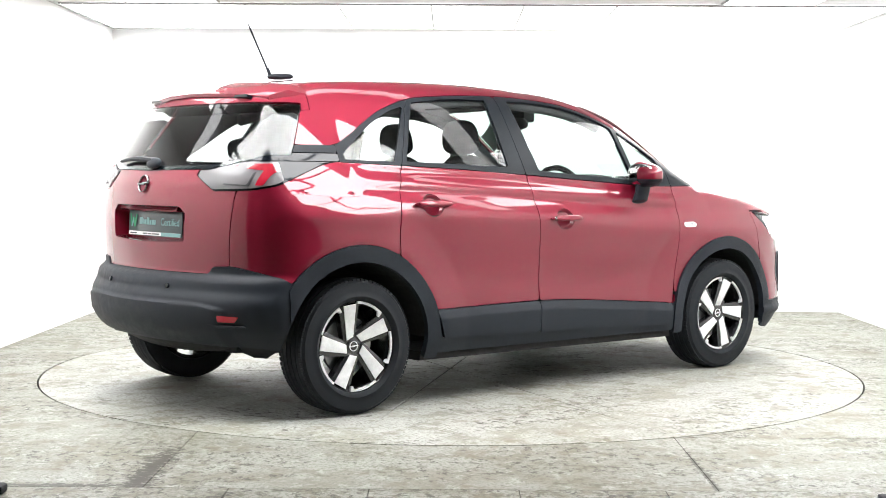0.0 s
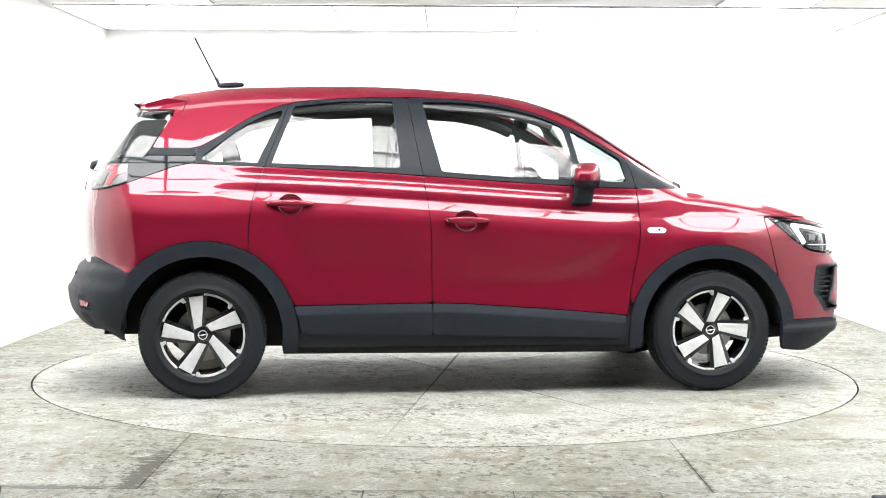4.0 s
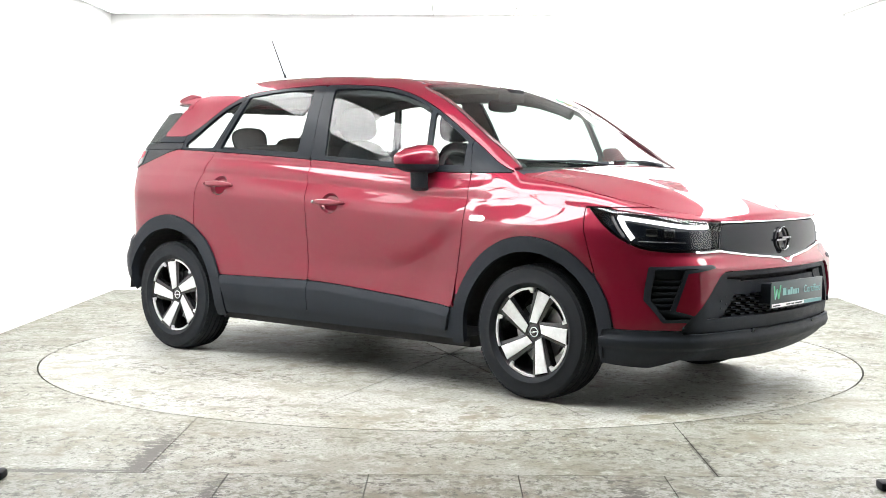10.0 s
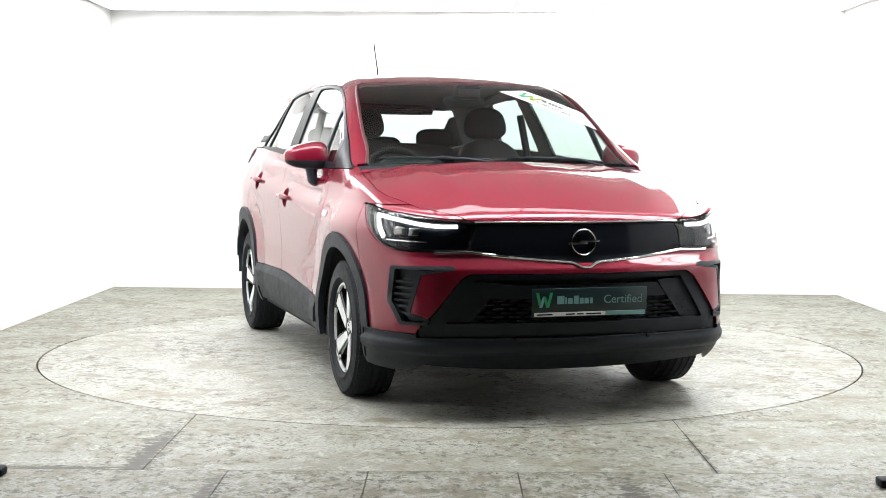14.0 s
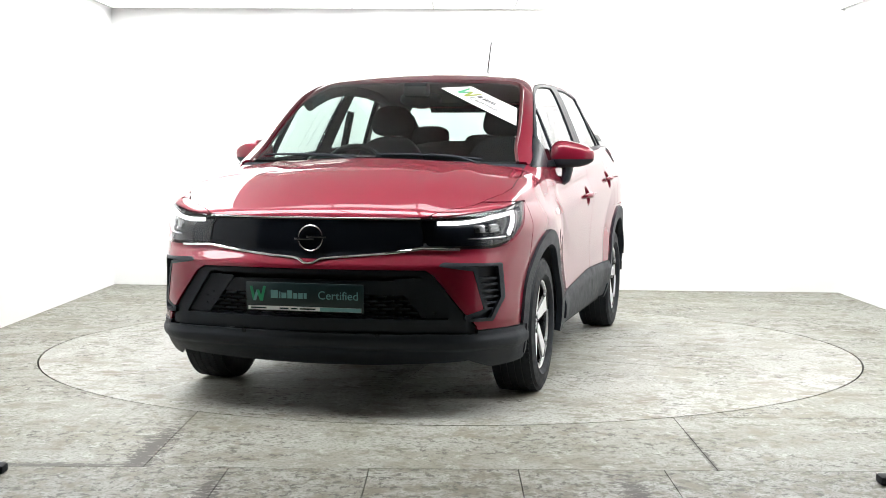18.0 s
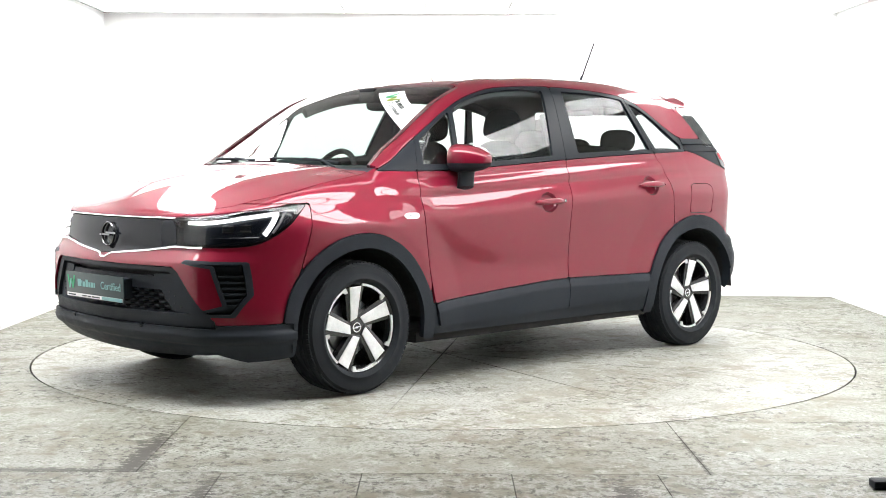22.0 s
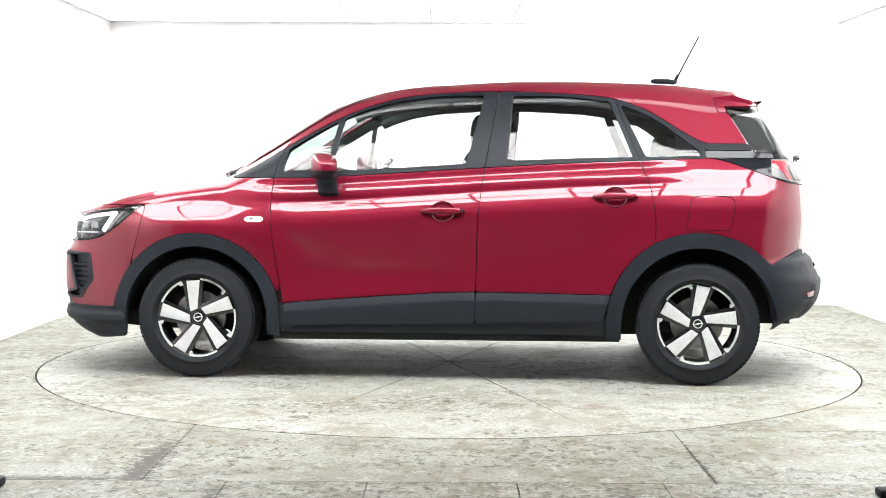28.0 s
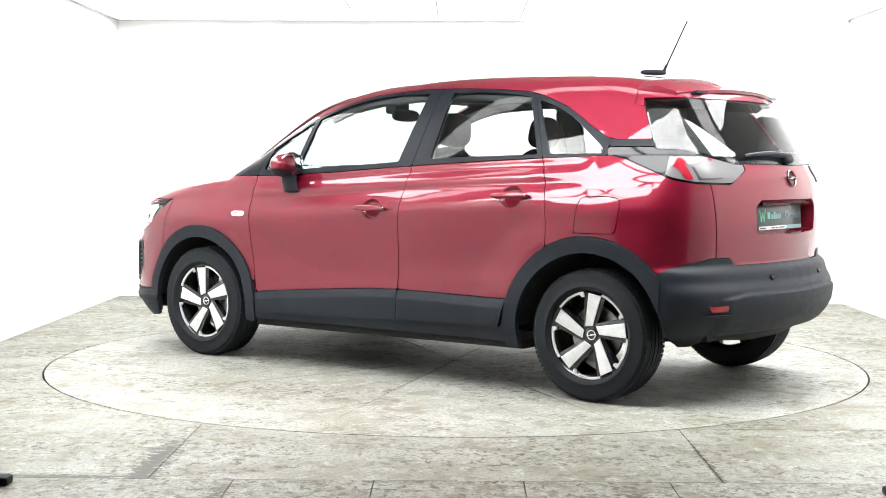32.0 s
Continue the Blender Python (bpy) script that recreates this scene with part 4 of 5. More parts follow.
for cx, cy, pl, pr in ((1.302, 0.757, 14, -12), (-1.302, 0.745, 0, 17)):
    for sg, ph in ((1, pl), (-1, pr)):
        wheel(pose(cx, sg * cy, 0.3165, 0, 0, 0 if sg > 0 else 180), ph)
        bm = bmesh.new()
        rows = []
        for k in range(33):
            a = radians(3 + 174 * k / 32)
            rows.append([bm.verts.new((cx + 0.398 * math.cos(a), sg * y, 0.316 + 0.398 * math.sin(a))) for y in (0.46, 0.845)])
        for p, q in zip(rows, rows[1:]):
            bm.faces.new((p[0], p[1], q[1], q[0]))
        bm.faces.new([r[0] for r in rows])
        part("wheel_well", bm, SHADOW_BLACK, car, smooth=False)
        bm = bmesh.new()
        tube(bm, [(cx, sg * 0.3, 0.30), (cx, sg * 0.70, 0.316)], 0.035, 12)
        box(bm, cx - 0.05, cx + 0.05, sg * 0.56 - 0.02, sg * 0.56 + 0.02, 0.28, 0.62, 0.01)
        part("suspension_strut", bm, SHADOW_BLACK, car)
bm = bmesh.new()
prism(bm, [(-1.70, 0.32), (-1.55, 0.27), (-1.0, 0.215), (0.9, 0.205), (1.6, 0.215), (1.90, 0.24), (1.90, 0.30), (-1.70, 0.36)], "y", -0.46, 0.46, 0.01)
part("underbody", bm, SHADOW_BLACK, car)
bm = bmesh.new()
prism(bm, [(-0.905, 0.215), (0.905, 0.205), (0.905, 0.26), (-0.905, 0.26)], "y", -0.80, 0.80, 0.01)
part("floor_pan", bm, SHADOW_BLACK, car)


# ---------------------------------------------------------------- lamps and front end
def skin_strip(poly, mode="side"):
    return inside_poly(SX, SZ, poly) if mode == "side" else inside_poly(AY, SZ, poly)


def ribbon(name, spots, wide, thick, mat, parent, label=""):
    """A flat bar laid along points of the skin, each given with its normal."""
    bm = bmesh.new()
    rows = []
    for k, (p, n) in enumerate(spots):
        d = (spots[min(k + 1, len(spots) - 1)][0] - spots[max(k - 1, 0)][0]).normalized()
        s = n.cross(d).normalized() * wide / 2
        rows.append([bm.verts.new(q) for q in (p - s - n * 0.004, p - s + n * thick * 0.7, p - s * 0.6 + n * thick, p + s * 0.6 + n * thick, p + s + n * thick * 0.7, p + s - n * 0.004)])
    for a, b in zip(rows, rows[1:]):
        for i in range(5):
            bm.faces.new((a[i], b[i], b[i + 1], a[i + 1]))
    bm.faces.new(rows[0])
    bm.faces.new(rows[-1][::-1])
    bmesh.ops.recalc_face_normals(bm, faces=bm.faces[:])
    return part(name, bm, mat, parent, label)


LAMP_TOP = along([(1.595, 0.908), (1.75, 0.892), (1.90, 0.872), (2.02, 0.850), (2.14, 0.833)])
for sg in (1, -1):
    lamp = part("headlight", cut_skin(np.maximum(one_side(LAMP_F, sg) + 0.010, 1.65 - SX), lift=-0.040, flange=-0.026), GLOSS_BLACK, car, "black headlight housing")
    part("lens", cut_skin(one_side(LAMP_F, sg) + 0.0025, flange=0.004), LENS, lamp, "clear headlight lens")
    for nm, spots, wd, mat in (
            ("light_guide", [(1.745 + 0.31 * k / 14, None) for k in range(15)], 0.015, DRL),
            ("light_guide", [(1.750 + 0.072 * k / 8, 0.870 - 0.104 * k / 8) for k in range(9)], 0.020, DRL),
            ("light_guide", [(1.712 + 0.072 * k / 8, 0.872 - 0.098 * k / 8) for k in range(9)], 0.010, LAMP_CLEAR),
            ("chrome_strip", [(1.845 + 0.17 * k / 8, 0.757 - 0.003 * k / 8) for k in range(9)], 0.006, CHROME)):
        at = []
        for x, z in spots:
            q, n = on_side(x, float(LAMP_TOP(x)) - 0.022 if z is None else z, sg)
            at.append((q - n * 0.020, n))
        ribbon(nm, at, wd, 0.006, mat, lamp, "white daytime running light" if mat is DRL else "")
    for x in (1.90, 1.965):
        p, n = on_side(x, 0.800, sg)
        bm = bmesh.new()
        box(bm, -0.026, 0.026, -0.018, 0.018, -0.02, 0.004, 0.005)
        bm.transform(Matrix.Translation(p - n * 0.034) @ n.to_track_quat("Z", "Y").to_matrix().to_4x4())
        part("lamp_module", bm, DARK_CHROME, lamp)
    # side slot with ribs
    slot = part("side_slot", cut_skin(one_side(SIDE_SLOT, sg), lift=-0.028, flange=-0.03), PLASTIC, car, "black plastic side intake")
    rim_d = less(SIDE_SLOT - 0.002, SIDE_SLOT + 0.011)
    part("slot_rim", cut_skin(one_side(rim_d, sg), lift=0.002, flange=0.02), PLASTIC, slot)
    for k in range(6):
        z = 0.455 + 0.026 * k
        rib = np.maximum(SIDE_SLOT + 0.006, np.abs(SZ - z) - 0.005)
        part("rib", cut_skin(one_side(rib, sg), lift=-0.010, flange=0.018), PLASTIC, slot)

visor = part("visor", cut_skin(VISOR + 0.002, lift=-0.004), GLOSS_BLACK, car, "gloss black panel between the headlights")


ribbon("chrome_strip", [on_front(0.465 * k / 20, 0.8375) for k in range(-20, 21)], 0.007, 0.004, CHROME, visor)
for sg in (1, -1):
    ys = [0.0, 0.02, 0.034, 0.05, 0.07, 0.10, 0.15, 0.20, 0.26, 0.32, 0.38, 0.44, 0.48, 0.52, 0.56, 0.60, 0.63]
    ribbon("chrome_strip", [on_front(sg * y, float(np.interp(y, [0.0, 0.02, 0.05, 0.07, 0.30, 0.485, 0.58, 0.63], [0.646, 0.648, 0.664, 0.667, 0.687, 0.712, 0.709, 0.709]))) for y in ys], 0.011, 0.006, CHROME, visor)


def ring_badge(name, p, n, r, mat, parent):
    """A plain ring with a flat cross bar."""
    bm = bmesh.new()
    lathe(bm, [(r * 0.89, -0.004), (r * 0.89, 0.006), (r * 0.945, 0.009), (r, 0.006), (r, -0.004)], 48)
    box(bm, -r * 1.25, r * 0.30, 0.0, 0.008, 0.0, r * 0.16, 0.001)
    box(bm, -r * 0.30, r * 1.25, 0.0, 0.008, -r * 0.16, 0.0, 0.001)
    q = n.to_track_quat("Y", "Z").to_matrix().to_4x4()
    bm.transform(Matrix.Translation(p) @ q)
    return part(name, bm, mat, parent, "plain metal ring emblem")


p, n = on_front(0.0, 0.752)
ring_badge("badge", p + n * 0.003, Vector((1, 0, 0.05)).normalized(), 0.057, DARK_CHROME, visor)

# lower grille
grille = part("grille", cut_skin(MOUTH - 0.001, lift=-0.075, flange=0), SHADOW_BLACK, car, "black lower grille with short bars")
MF = less(MOUTH, front_region([(-0.1, 0.600), (0.475, 0.600), (0.60, 0.415), (-0.1, 0.415)], 1.8))
part("grille_frame", cut_skin(MF + 0.001, lift=-0.012, flange=0.06), PLASTIC, grille)
side_fr = front_region([(0.36, 0.585), (0.482, 0.590), (0.615, 0.410), (0.50, 0.405)], 1.8)
for sg in (1, -1):
    part("grille_cheek", cut_skin(one_side(side_fr, sg), lift=-0.028, flange=0.03), PLASTIC, grille)
BAR = np.maximum.reduce([np.abs(SZ - 0.545) - 0.030, AY - 0.46, 1.8 - SX])
part("cross_bar", cut_skin(BAR, lift=-0.034, flange=0.03), PLASTIC, grille)
for row in range(6):
    z = 0.425 + 0.0165 * row
    for k in range(-7, 8):
        y = 0.068 * k + (0.034 if row % 2 else 0)
        if abs(y) > 0.53 - 0.6 * (z - 0.42):
            continue
        p, n = on_front(y, z)
        bm = bmesh.new()
        box(bm, -0.012, 0.012, -0.024, 0.024, -0.0035, 0.0035)
        bm.transform(Matrix.Translation(p - Vector((0.045, 0, 0))) @ pose(0, 0, 0, 0, 0, -14 * y))
        part("grille_bar", bm, PLASTIC, grille, smooth=False)
chin = part("chin", cut_skin(less(CHIN, MOUTH - 0.001, WHEEL_GAP["f"]) + 0.001, lift=0.006, turn=lambda q: 0.012 * np.clip((0.345 - q[:, 2]) / 0.02, 0, 1) * np.clip((0.30 - q[:, 2]) / -0.02 + 1, 0, 1)), PLASTIC, car, "grained black lower bumper")
slit = np.maximum.reduce([np.abs(SZ - 0.322) - 0.016, AY - 0.52, 1.8 - SX])
part("lower_slit", cut_skin(slit, lift=0.0085, flange=0), GLOSS_BLACK, chin)
for sg in (1, -1):
    for y, z in ((0.30, 0.348),):
        pp, nn = on_front(sg * y, z)
        bm = bmesh.new()
        lathe(bm, [(0.001, 0.004), (0.008, 0.004), (0.010, 0.0), (0.010, -0.01)], 16, closed=False)
        bm.transform(Matrix.Translation(pp + nn * 0.006) @ nn.to_track_quat("Y", "Z").to_matrix().to_4x4())
        part("parking_sensor", bm, GLOSS_BLACK, chin)


# ---------------------------------------------------------------- show plates
def letters(text, size, mat, m, parent, name="lettering"):
    cu = bpy.data.curves.new(name, "FONT")
    cu.body, cu.size, cu.extrude = text, size, 0.0006
    ob = new("probe", cu)
    deps = bpy.context.evaluated_depsgraph_get()
    me = bpy.data.meshes.new_from_object(ob.evaluated_get(deps))
    bpy.data.objects.remove(ob)
    me.materials.clear()
    me.materials.append(mat)
    out = new(name, me)
    out.parent, out.matrix_basis = parent, m
    return out


def mark(parent, m, s, mats):
    """A plain pointed zigzag of four strokes."""
    pts = [(-0.5, 0.5), (-0.25, -0.5), (0.0, 0.25), (0.25, -0.5), (0.5, 0.5)]
    for k in range(4):
        (ax, az), (bx, bz) = pts[k], pts[k + 1]
        w = 0.10
        bm = bmesh.new()
        prism(bm, [(s * (ax - w), s * az), (s * (ax + w), s * az), (s * (bx + w), s * bz), (s * (bx - w), s * bz)], "z", 0.0, 0.0012)
        ob = part("zigzag_stroke", bm, mats[k % len(mats)], parent, smooth=False)
        ob.matrix_basis = m @ Matrix.Translation((0, 0, 0.0003 * k))


def show_plate(p, way, parent):
    """A dark dealer plate, local x to the reader's right, y up, z to the reader."""
    bm = bmesh.new()
    box(bm, -0.262, 0.262, -0.060, 0.060, -0.006, 0.0, 0.003)
    plate = part("show_plate", bm, PLATE_GREEN, parent, "dark green dealer plate with pale lettering")
    z = Vector(way).normalized()
    x = Vector((0, 0, 1)).cross(z).normalized()
    plate.matrix_basis = Matrix.Translation(p) @ Matrix((x, z.cross(x), z)).transposed().to_4x4()
    bm = bmesh.new()
    prism(bm, [(-0.252, -0.057), (0.252, -0.057), (0.252, -0.040), (-0.252, -0.040)], "z", 0.0004, 0.0014)
    part("foot_strip", bm, WHITE_PRINT, plate, smooth=False)
    bm = bmesh.new()
    prism(bm, [(0.07, -0.0565), (0.2515, -0.0565), (0.2515, -0.0405), (0.07, -0.0405)], "z", 0.0015, 0.0022)
    part("teal_block", bm, PRINT_GREY, plate, smooth=False)
    for x0, x1 in ((-0.24, -0.17), (-0.11, -0.07), (-0.06, -0.03), (-0.02, 0.05)):
        bm = bmesh.new()
        prism(bm, [(x0, -0.052), (x1, -0.052), (x1, -0.046), (x0, -0.046)], "z", 0.0015, 0.0022)
        part("print_bar", bm, PLATE_GREEN, plate, smooth=False)
    mark(plate, pose(-0.208, 0.012, 0.001), 0.062, [LEAF_GREEN, PRINT_GREY, LEAF_GREEN, LEAF_GREEN])
    x = -0.150
    for wd, hg in ((0.032, 0.034), (0.007, 0.028), (0.022, 0.024), (0.022, 0.034), (0.018, 0.024), (0.020, 0.024), (0.013, 0.024)):
        bm = bmesh.new()
        prism(bm, [(x, -0.006), (x + wd, -0.006), (x + wd, -0.006 + hg), (x, -0.006 + hg)], "z", 0.0004, 0.0014)
        part("print_bar", bm, PRINT_GREY, plate, smooth=False)
        x += wd + 0.0045
    letters("Certified", 0.050, PRINT_GREY, pose(0.060, -0.006, 0.0008), plate)
    return plate


show_plate((2.215, 0, 0.506), (1, 0, -0.03), car)
bm = bmesh.new()
box(bm, 2.10, 2.208, -0.20, 0.20, 0.46, 0.555, 0.01)
part("plate_bracket", bm, PLASTIC, car)

# ---------------------------------------------------------------- rear end
EXT = less(LAMP_R, DAYLIGHT, REAR_GLASS)
for sg in (1, -1):
    lamp = part("tail_lamp", cut_skin(one_side(EXT, sg) + 0.002), GLOSS_BLACK, car, "gloss black tail lamp with red and clear lenses")
    lens = np.maximum.reduce([EXT + 0.007, SX + 1.665, 0.40 - AY])
    part("clear_lens", cut_skin(one_side(lens, sg), lift=0.005, flange=0.012), LAMP_CLEAR, lamp, "clear grey tail light lens")
    red = np.maximum(lens + 0.004, np.minimum(inside_poly(AY, SZ, [(0.765, 1.150), (0.745, 1.055), (0.712, 1.055), (0.728, 1.120), (0.655, 1.128), (0.650, 1.150)]),
                                              inside_poly(AY, SZ, [(0.60, 1.150), (0.60, 1.139), (0.50, 1.139), (0.49, 1.150)])))
    part("red_lens", cut_skin(one_side(red, sg), lift=0.0075, flange=0.006), LAMP_RED, lamp, "red tail light bar")
    hook = inside_poly(AY, SZ, [(0.700, 1.112), (0.688, 1.050), (0.560, 1.056), (0.562, 1.063), (0.680, 1.058), (0.691, 1.112)])
    part("light_strip", cut_skin(one_side(np.maximum(lens + 0.004, hook), sg), lift=0.0075, flange=0.006), SMOKE, lamp)
tail = part("tailgate", cut_skin(less(TAILGATE, REAR_GLASS, REAR_BUMPER, LAMP_R, TAIL_CUT) + GAP), RED, car, "red metallic tailgate")
part("plate_recess", cut_skin(TAIL_CUT, lift=-0.080, flange=-0.080), RED, tail)
show_plate((-1.885, 0.0, 0.868), (-1, 0, 0.06), car)
bm = bmesh.new()
prism(bm, [(-1.925, 0.938), (-1.915, 0.952), (-1.87, 0.952), (-1.87, 0.933), (-1.918, 0.930)], "y", -0.28, 0.28, 0.003)
part("handle_bar", bm, RED, tail)
p, n = on_rear(0.0, 1.058)
ring_badge("badge", p + n * 0.003, n, 0.042, DARK_CHROME, tail)
part("rear_window", cut_skin(REAR_GLASS + 0.002, flange=0.005), TINTED, car, "tinted rear window")
for sg in (1, -1):
    sidep = np.maximum(REAR_GLASS + 0.004, 0.575 - AY + 0.25 * np.clip(SZ - 1.25, -1, 1))
    part("window_edge_trim", cut_skin(one_side(sidep, sg), lift=-0.004, flange=0.01), SHADOW_BLACK, car, "black border of the rear window")
band = np.maximum(REAR_GLASS + 0.003, SZ - np.interp(AY, [0, 0.5, 0.8], [1.142, 1.150, 1.24]))
part("window_border", cut_skin(band, lift=-0.004, flange=0.01), GLOSS_BLACK, car)
# spoiler: a shelf that carries the roof line on over the glass
bm = bmesh.new()
rows = []
for k in range(-14, 15):
    y = k / 14 * 0.545
    a = abs(y) / 0.545
    xt, zt = -1.69 + 0.095 * a ** 2.5, 1.497 - 0.030 * a ** 2
    x0, z0 = -1.38, on_top(-1.38, y)[0].z + 0.003
    xm = 0.5 * (x0 + xt)
    sec = [(x0, z0), (xm, 0.5 * (z0 + zt) + 0.022), (xt + 0.012, zt + 0.003), (xt, zt - 0.006), (xt + 0.006, zt - 0.022), (xm, zt - 0.045), (-1.50, 1.432 - 0.01 * a)]
    rows.append([bm.verts.new((sx, y, float(sz))) for sx, sz in sec])
for p0, q0 in zip(rows, rows[1:]):
    for j in range(len(p0) - 1):
        bm.faces.new((p0[j], p0[j + 1], q0[j + 1], q0[j]))
bm.faces.new(rows[0])
bm.faces.new(rows[-1][::-1])
bmesh.ops.recalc_face_normals(bm, faces=bm.faces[:])
spoiler = part("roof_spoiler", bm, RED, car, "red roof spoiler over the rear window")
bm = bmesh.new()
prism(bm, [(-1.545, 1.395), (-1.655, 1.462), (-1.655, 1.474), (-1.50, 1.440)], "y", -0.46, 0.46, 0.004)
part("spoiler_underside", bm, GLOSS_BLACK, spoiler)
# rear wiper
p, n = on_rear(-0.03, 1.150)
bm = bmesh.new()
blob(bm, 0.055, 0.028, 0.020, 2.4, 20, 10, Matrix.Translation(p + n * 0.012) @ n.to_track_quat("Z", "Y").to_matrix().to_4x4())
wip = part("rear_wiper", bm, PLASTIC, car, "black rear wiper with a broad arm")
pts = []
for k in range(9):
    q, m0 = on_rear(-0.03 + 0.40 * k / 8, 1.155 + 0.012 * math.sin(math.pi * k / 8))
    pts.append(q + m0 * 0.020)
bm = bmesh.new()
tube(bm, pts, 0.016, 8, taper=0.007)
part("wiper_arm", bm, PLASTIC, wip)
# bumper fittings
bump = part("rear_bumper", cut_skin(less(REAR_BUMPER, WHEEL_GAP["r"]) + 0.001, lift=0.006, flange=0.05,
                                    turn=lambda q: 0.012 * np.clip((0.530 - q[:, 2] - 0.02 * np.clip((np.abs(q[:, 1]) - 0.5) * 6, 0, 1)) / 0.012, 0, 1) * np.clip((0.66 - np.abs(q[:, 1])) / 0.06, 0, 1) * np.clip((q[:, 2] - 0.30) / 0.06, 0, 1)), PLASTIC, car, "grained black plastic rear bumper")
for y in (0.28, -0.28):
    p, n = on_rear(y, 0.592)
    bm = bmesh.new()
    lathe(bm, [(0.001, 0.003), (0.010, 0.003), (0.012, 0.0), (0.012, -0.01)], 16, closed=False)
    bm.transform(Matrix.Translation(p + n * 0.012) @ n.to_track_quat("Y", "Z").to_matrix().to_4x4())
    part("parking_sensor", bm, GLOSS_BLACK, bump)
for sg in (1, -1):
    refl = np.maximum(inside_poly(AY, SZ, [(0.605, 0.482), (0.712, 0.478), (0.692, 0.454), (0.61, 0.454)]), SX + 1.6)
    part("reflector", cut_skin(one_side(refl, sg), lift=0.015, flange=0.006), LAMP_RED, bump, "red rear reflector")
    lip = np.maximum(inside_poly(AY, SZ, [(0.55, 0.442), (0.742, 0.438), (0.71, 0.426), (0.57, 0.428)]), SX + 1.6)
    part("reflector_lip", cut_skin(one_side(lip, sg), lift=0.020, flange=0.012), PLASTIC, bump)
bm = bmesh.new()
blob(bm, 0.075, 0.030, 0.016, 2.5, 24, 10, Matrix.Translation((-1.172, 0, 1.600)) @ pose(0, 0, 0, 0, -3, 0), lambda q: Vector((q.x, q.y * (1 - 0.3 * q.x / 0.075), q.z)))
ant = part("roof_aerial", bm, PLASTIC, car, "black roof aerial with a thin raked rod")
bm = bmesh.new()
tube(bm, [(-1.238, 0, 1.600), (-1.262, 0, 1.655), (-1.365, 0, 1.855)], 0.0052, 8, taper=0.0044)
tube(bm, [(-1.228, 0, 1.595), (-1.250, 0, 1.640)], 0.007, 8)
part("rod", bm, PLASTIC, ant)

# ---------------------------------------------------------------- mirrors, badges, wipers
for sg in (1, -1):
    def cap_shape(q, lower):
        u = (q.y * sg + 0.11) / 0.22
        z = q.z * (1.14 - 0.62 * max(0, u) ** 1.4) if q.z > 0 else q.z * (1.0 - 0.30 * u)
        if lower:
            z = min(z, -0.022) * 1.03
        return Vector((q.x * (1 - 0.25 * max(0, u - 0.4)) - 0.05 * max(0, u - 0.3), q.y, z))
    at = Matrix.Translation((0.632, sg * 0.876, 1.112)) @ pose(0, 0, 0, 0, 0, sg * 4)
    bm = bmesh.new()
    blob(bm, 0.072, 0.110, 0.074, 2.9, 36, 20, at, lambda q: cap_shape(q, False))
    mir = part("door_mirror", bm, RED, car, "red door mirror with black foot")
    bm = bmesh.new()
    blob(bm, 0.0735, 0.1110, 0.0755, 2.9, 36, 20, at, lambda q: cap_shape(q, True))
    part("lower_shell", bm, PLASTIC, mir)
    bm = bmesh.new()
    blob(bm, 0.010, 0.086, 0.056, 3.0, 28, 14, at @ pose(-0.066, sg * 0.000, 0.004, 0, 0, sg * -5))
    part("mirror_glass", bm, MIRROR, mir)
    bm = bmesh.new()
    pts = [(0.600, 0.800, 0.950), (0.605, 0.836, 0.975), (0.612, 0.846, 1.02), (0.615, 0.850, 1.075)]
    rows = []
    for k, (x, y, z) in enumerate(pts):
        rx, ry = (0.060, 0.055, 0.052, 0.055)[k], (0.02, 0.022, 0.026, 0.034)[k]
        rows.append([bm.verts.new((x + rx * math.cos(2 * math.pi * i / 16), sg * (y + ry * math.sin(2 * math.pi * i / 16)), z)) for i in range(16)])
    for p0, q0 in zip(rows, rows[1:]):
        for i in range(16):
            k = (i + 1) % 16
            bm.faces.new((p0[i], p0[k], q0[k], q0[i]))
    bmesh.ops.recalc_face_normals(bm, faces=bm.faces[:])
    part("mirror_foot", bm, PLASTIC, mir)
    bd = np.maximum(inside_poly(SX, SZ, [(0.945, 0.850), (1.030, 0.850), (1.045, 0.838), (1.038, 0.822), (0.955, 0.822), (0.945, 0.832)]), 0.5 - AY)
    part("side_badge", cut_skin(one_side(bd, sg), lift=0.004, flange=0.004), SILVER, car, "small chrome fender badge")
    inn = np.maximum(inside_poly(SX, SZ, [(0.992, 0.842), (1.018, 0.842), (1.022, 0.832), (0.992, 0.832)]), 0.5 - AY)
    part("badge_inlay", cut_skin(one_side(inn, sg), lift=0.0055, flange=0.001), DARK_CHROME, car)

for y0, y1, xb in ((-0.10, -0.62, 1.17), (0.52, 0.0, 1.16)):
    pts = []
    for k in range(13):
        y = y0 + (y1 - y0) * k / 12
        x = 1.115 + 0.125 * (1 - (y / 0.72) ** 2) - 0.015 - 0.035 * math.sin(math.pi * 0.7 * k / 12)
        q, m0 = on_top(x, y)
        pts.append(q + m0 * 0.004)
    bm = bmesh.new()
    tube(bm, pts, 0.006, 8, taper=0.004)
    w = part("wiper", bm, PLASTIC, car, "black windscreen wiper")
    q, m0 = on_top(1.115 + 0.125 * (1 - (y0 / 0.72) ** 2) + 0.02, y0)
    bm = bmesh.new()
    tube(bm, [q - m0 * 0.006, pts[3] + m0 * 0.003, pts[6] + m0 * 0.004], 0.007, 8, taper=0.0045)
    part("wiper_arm", bm, PLASTIC, w)


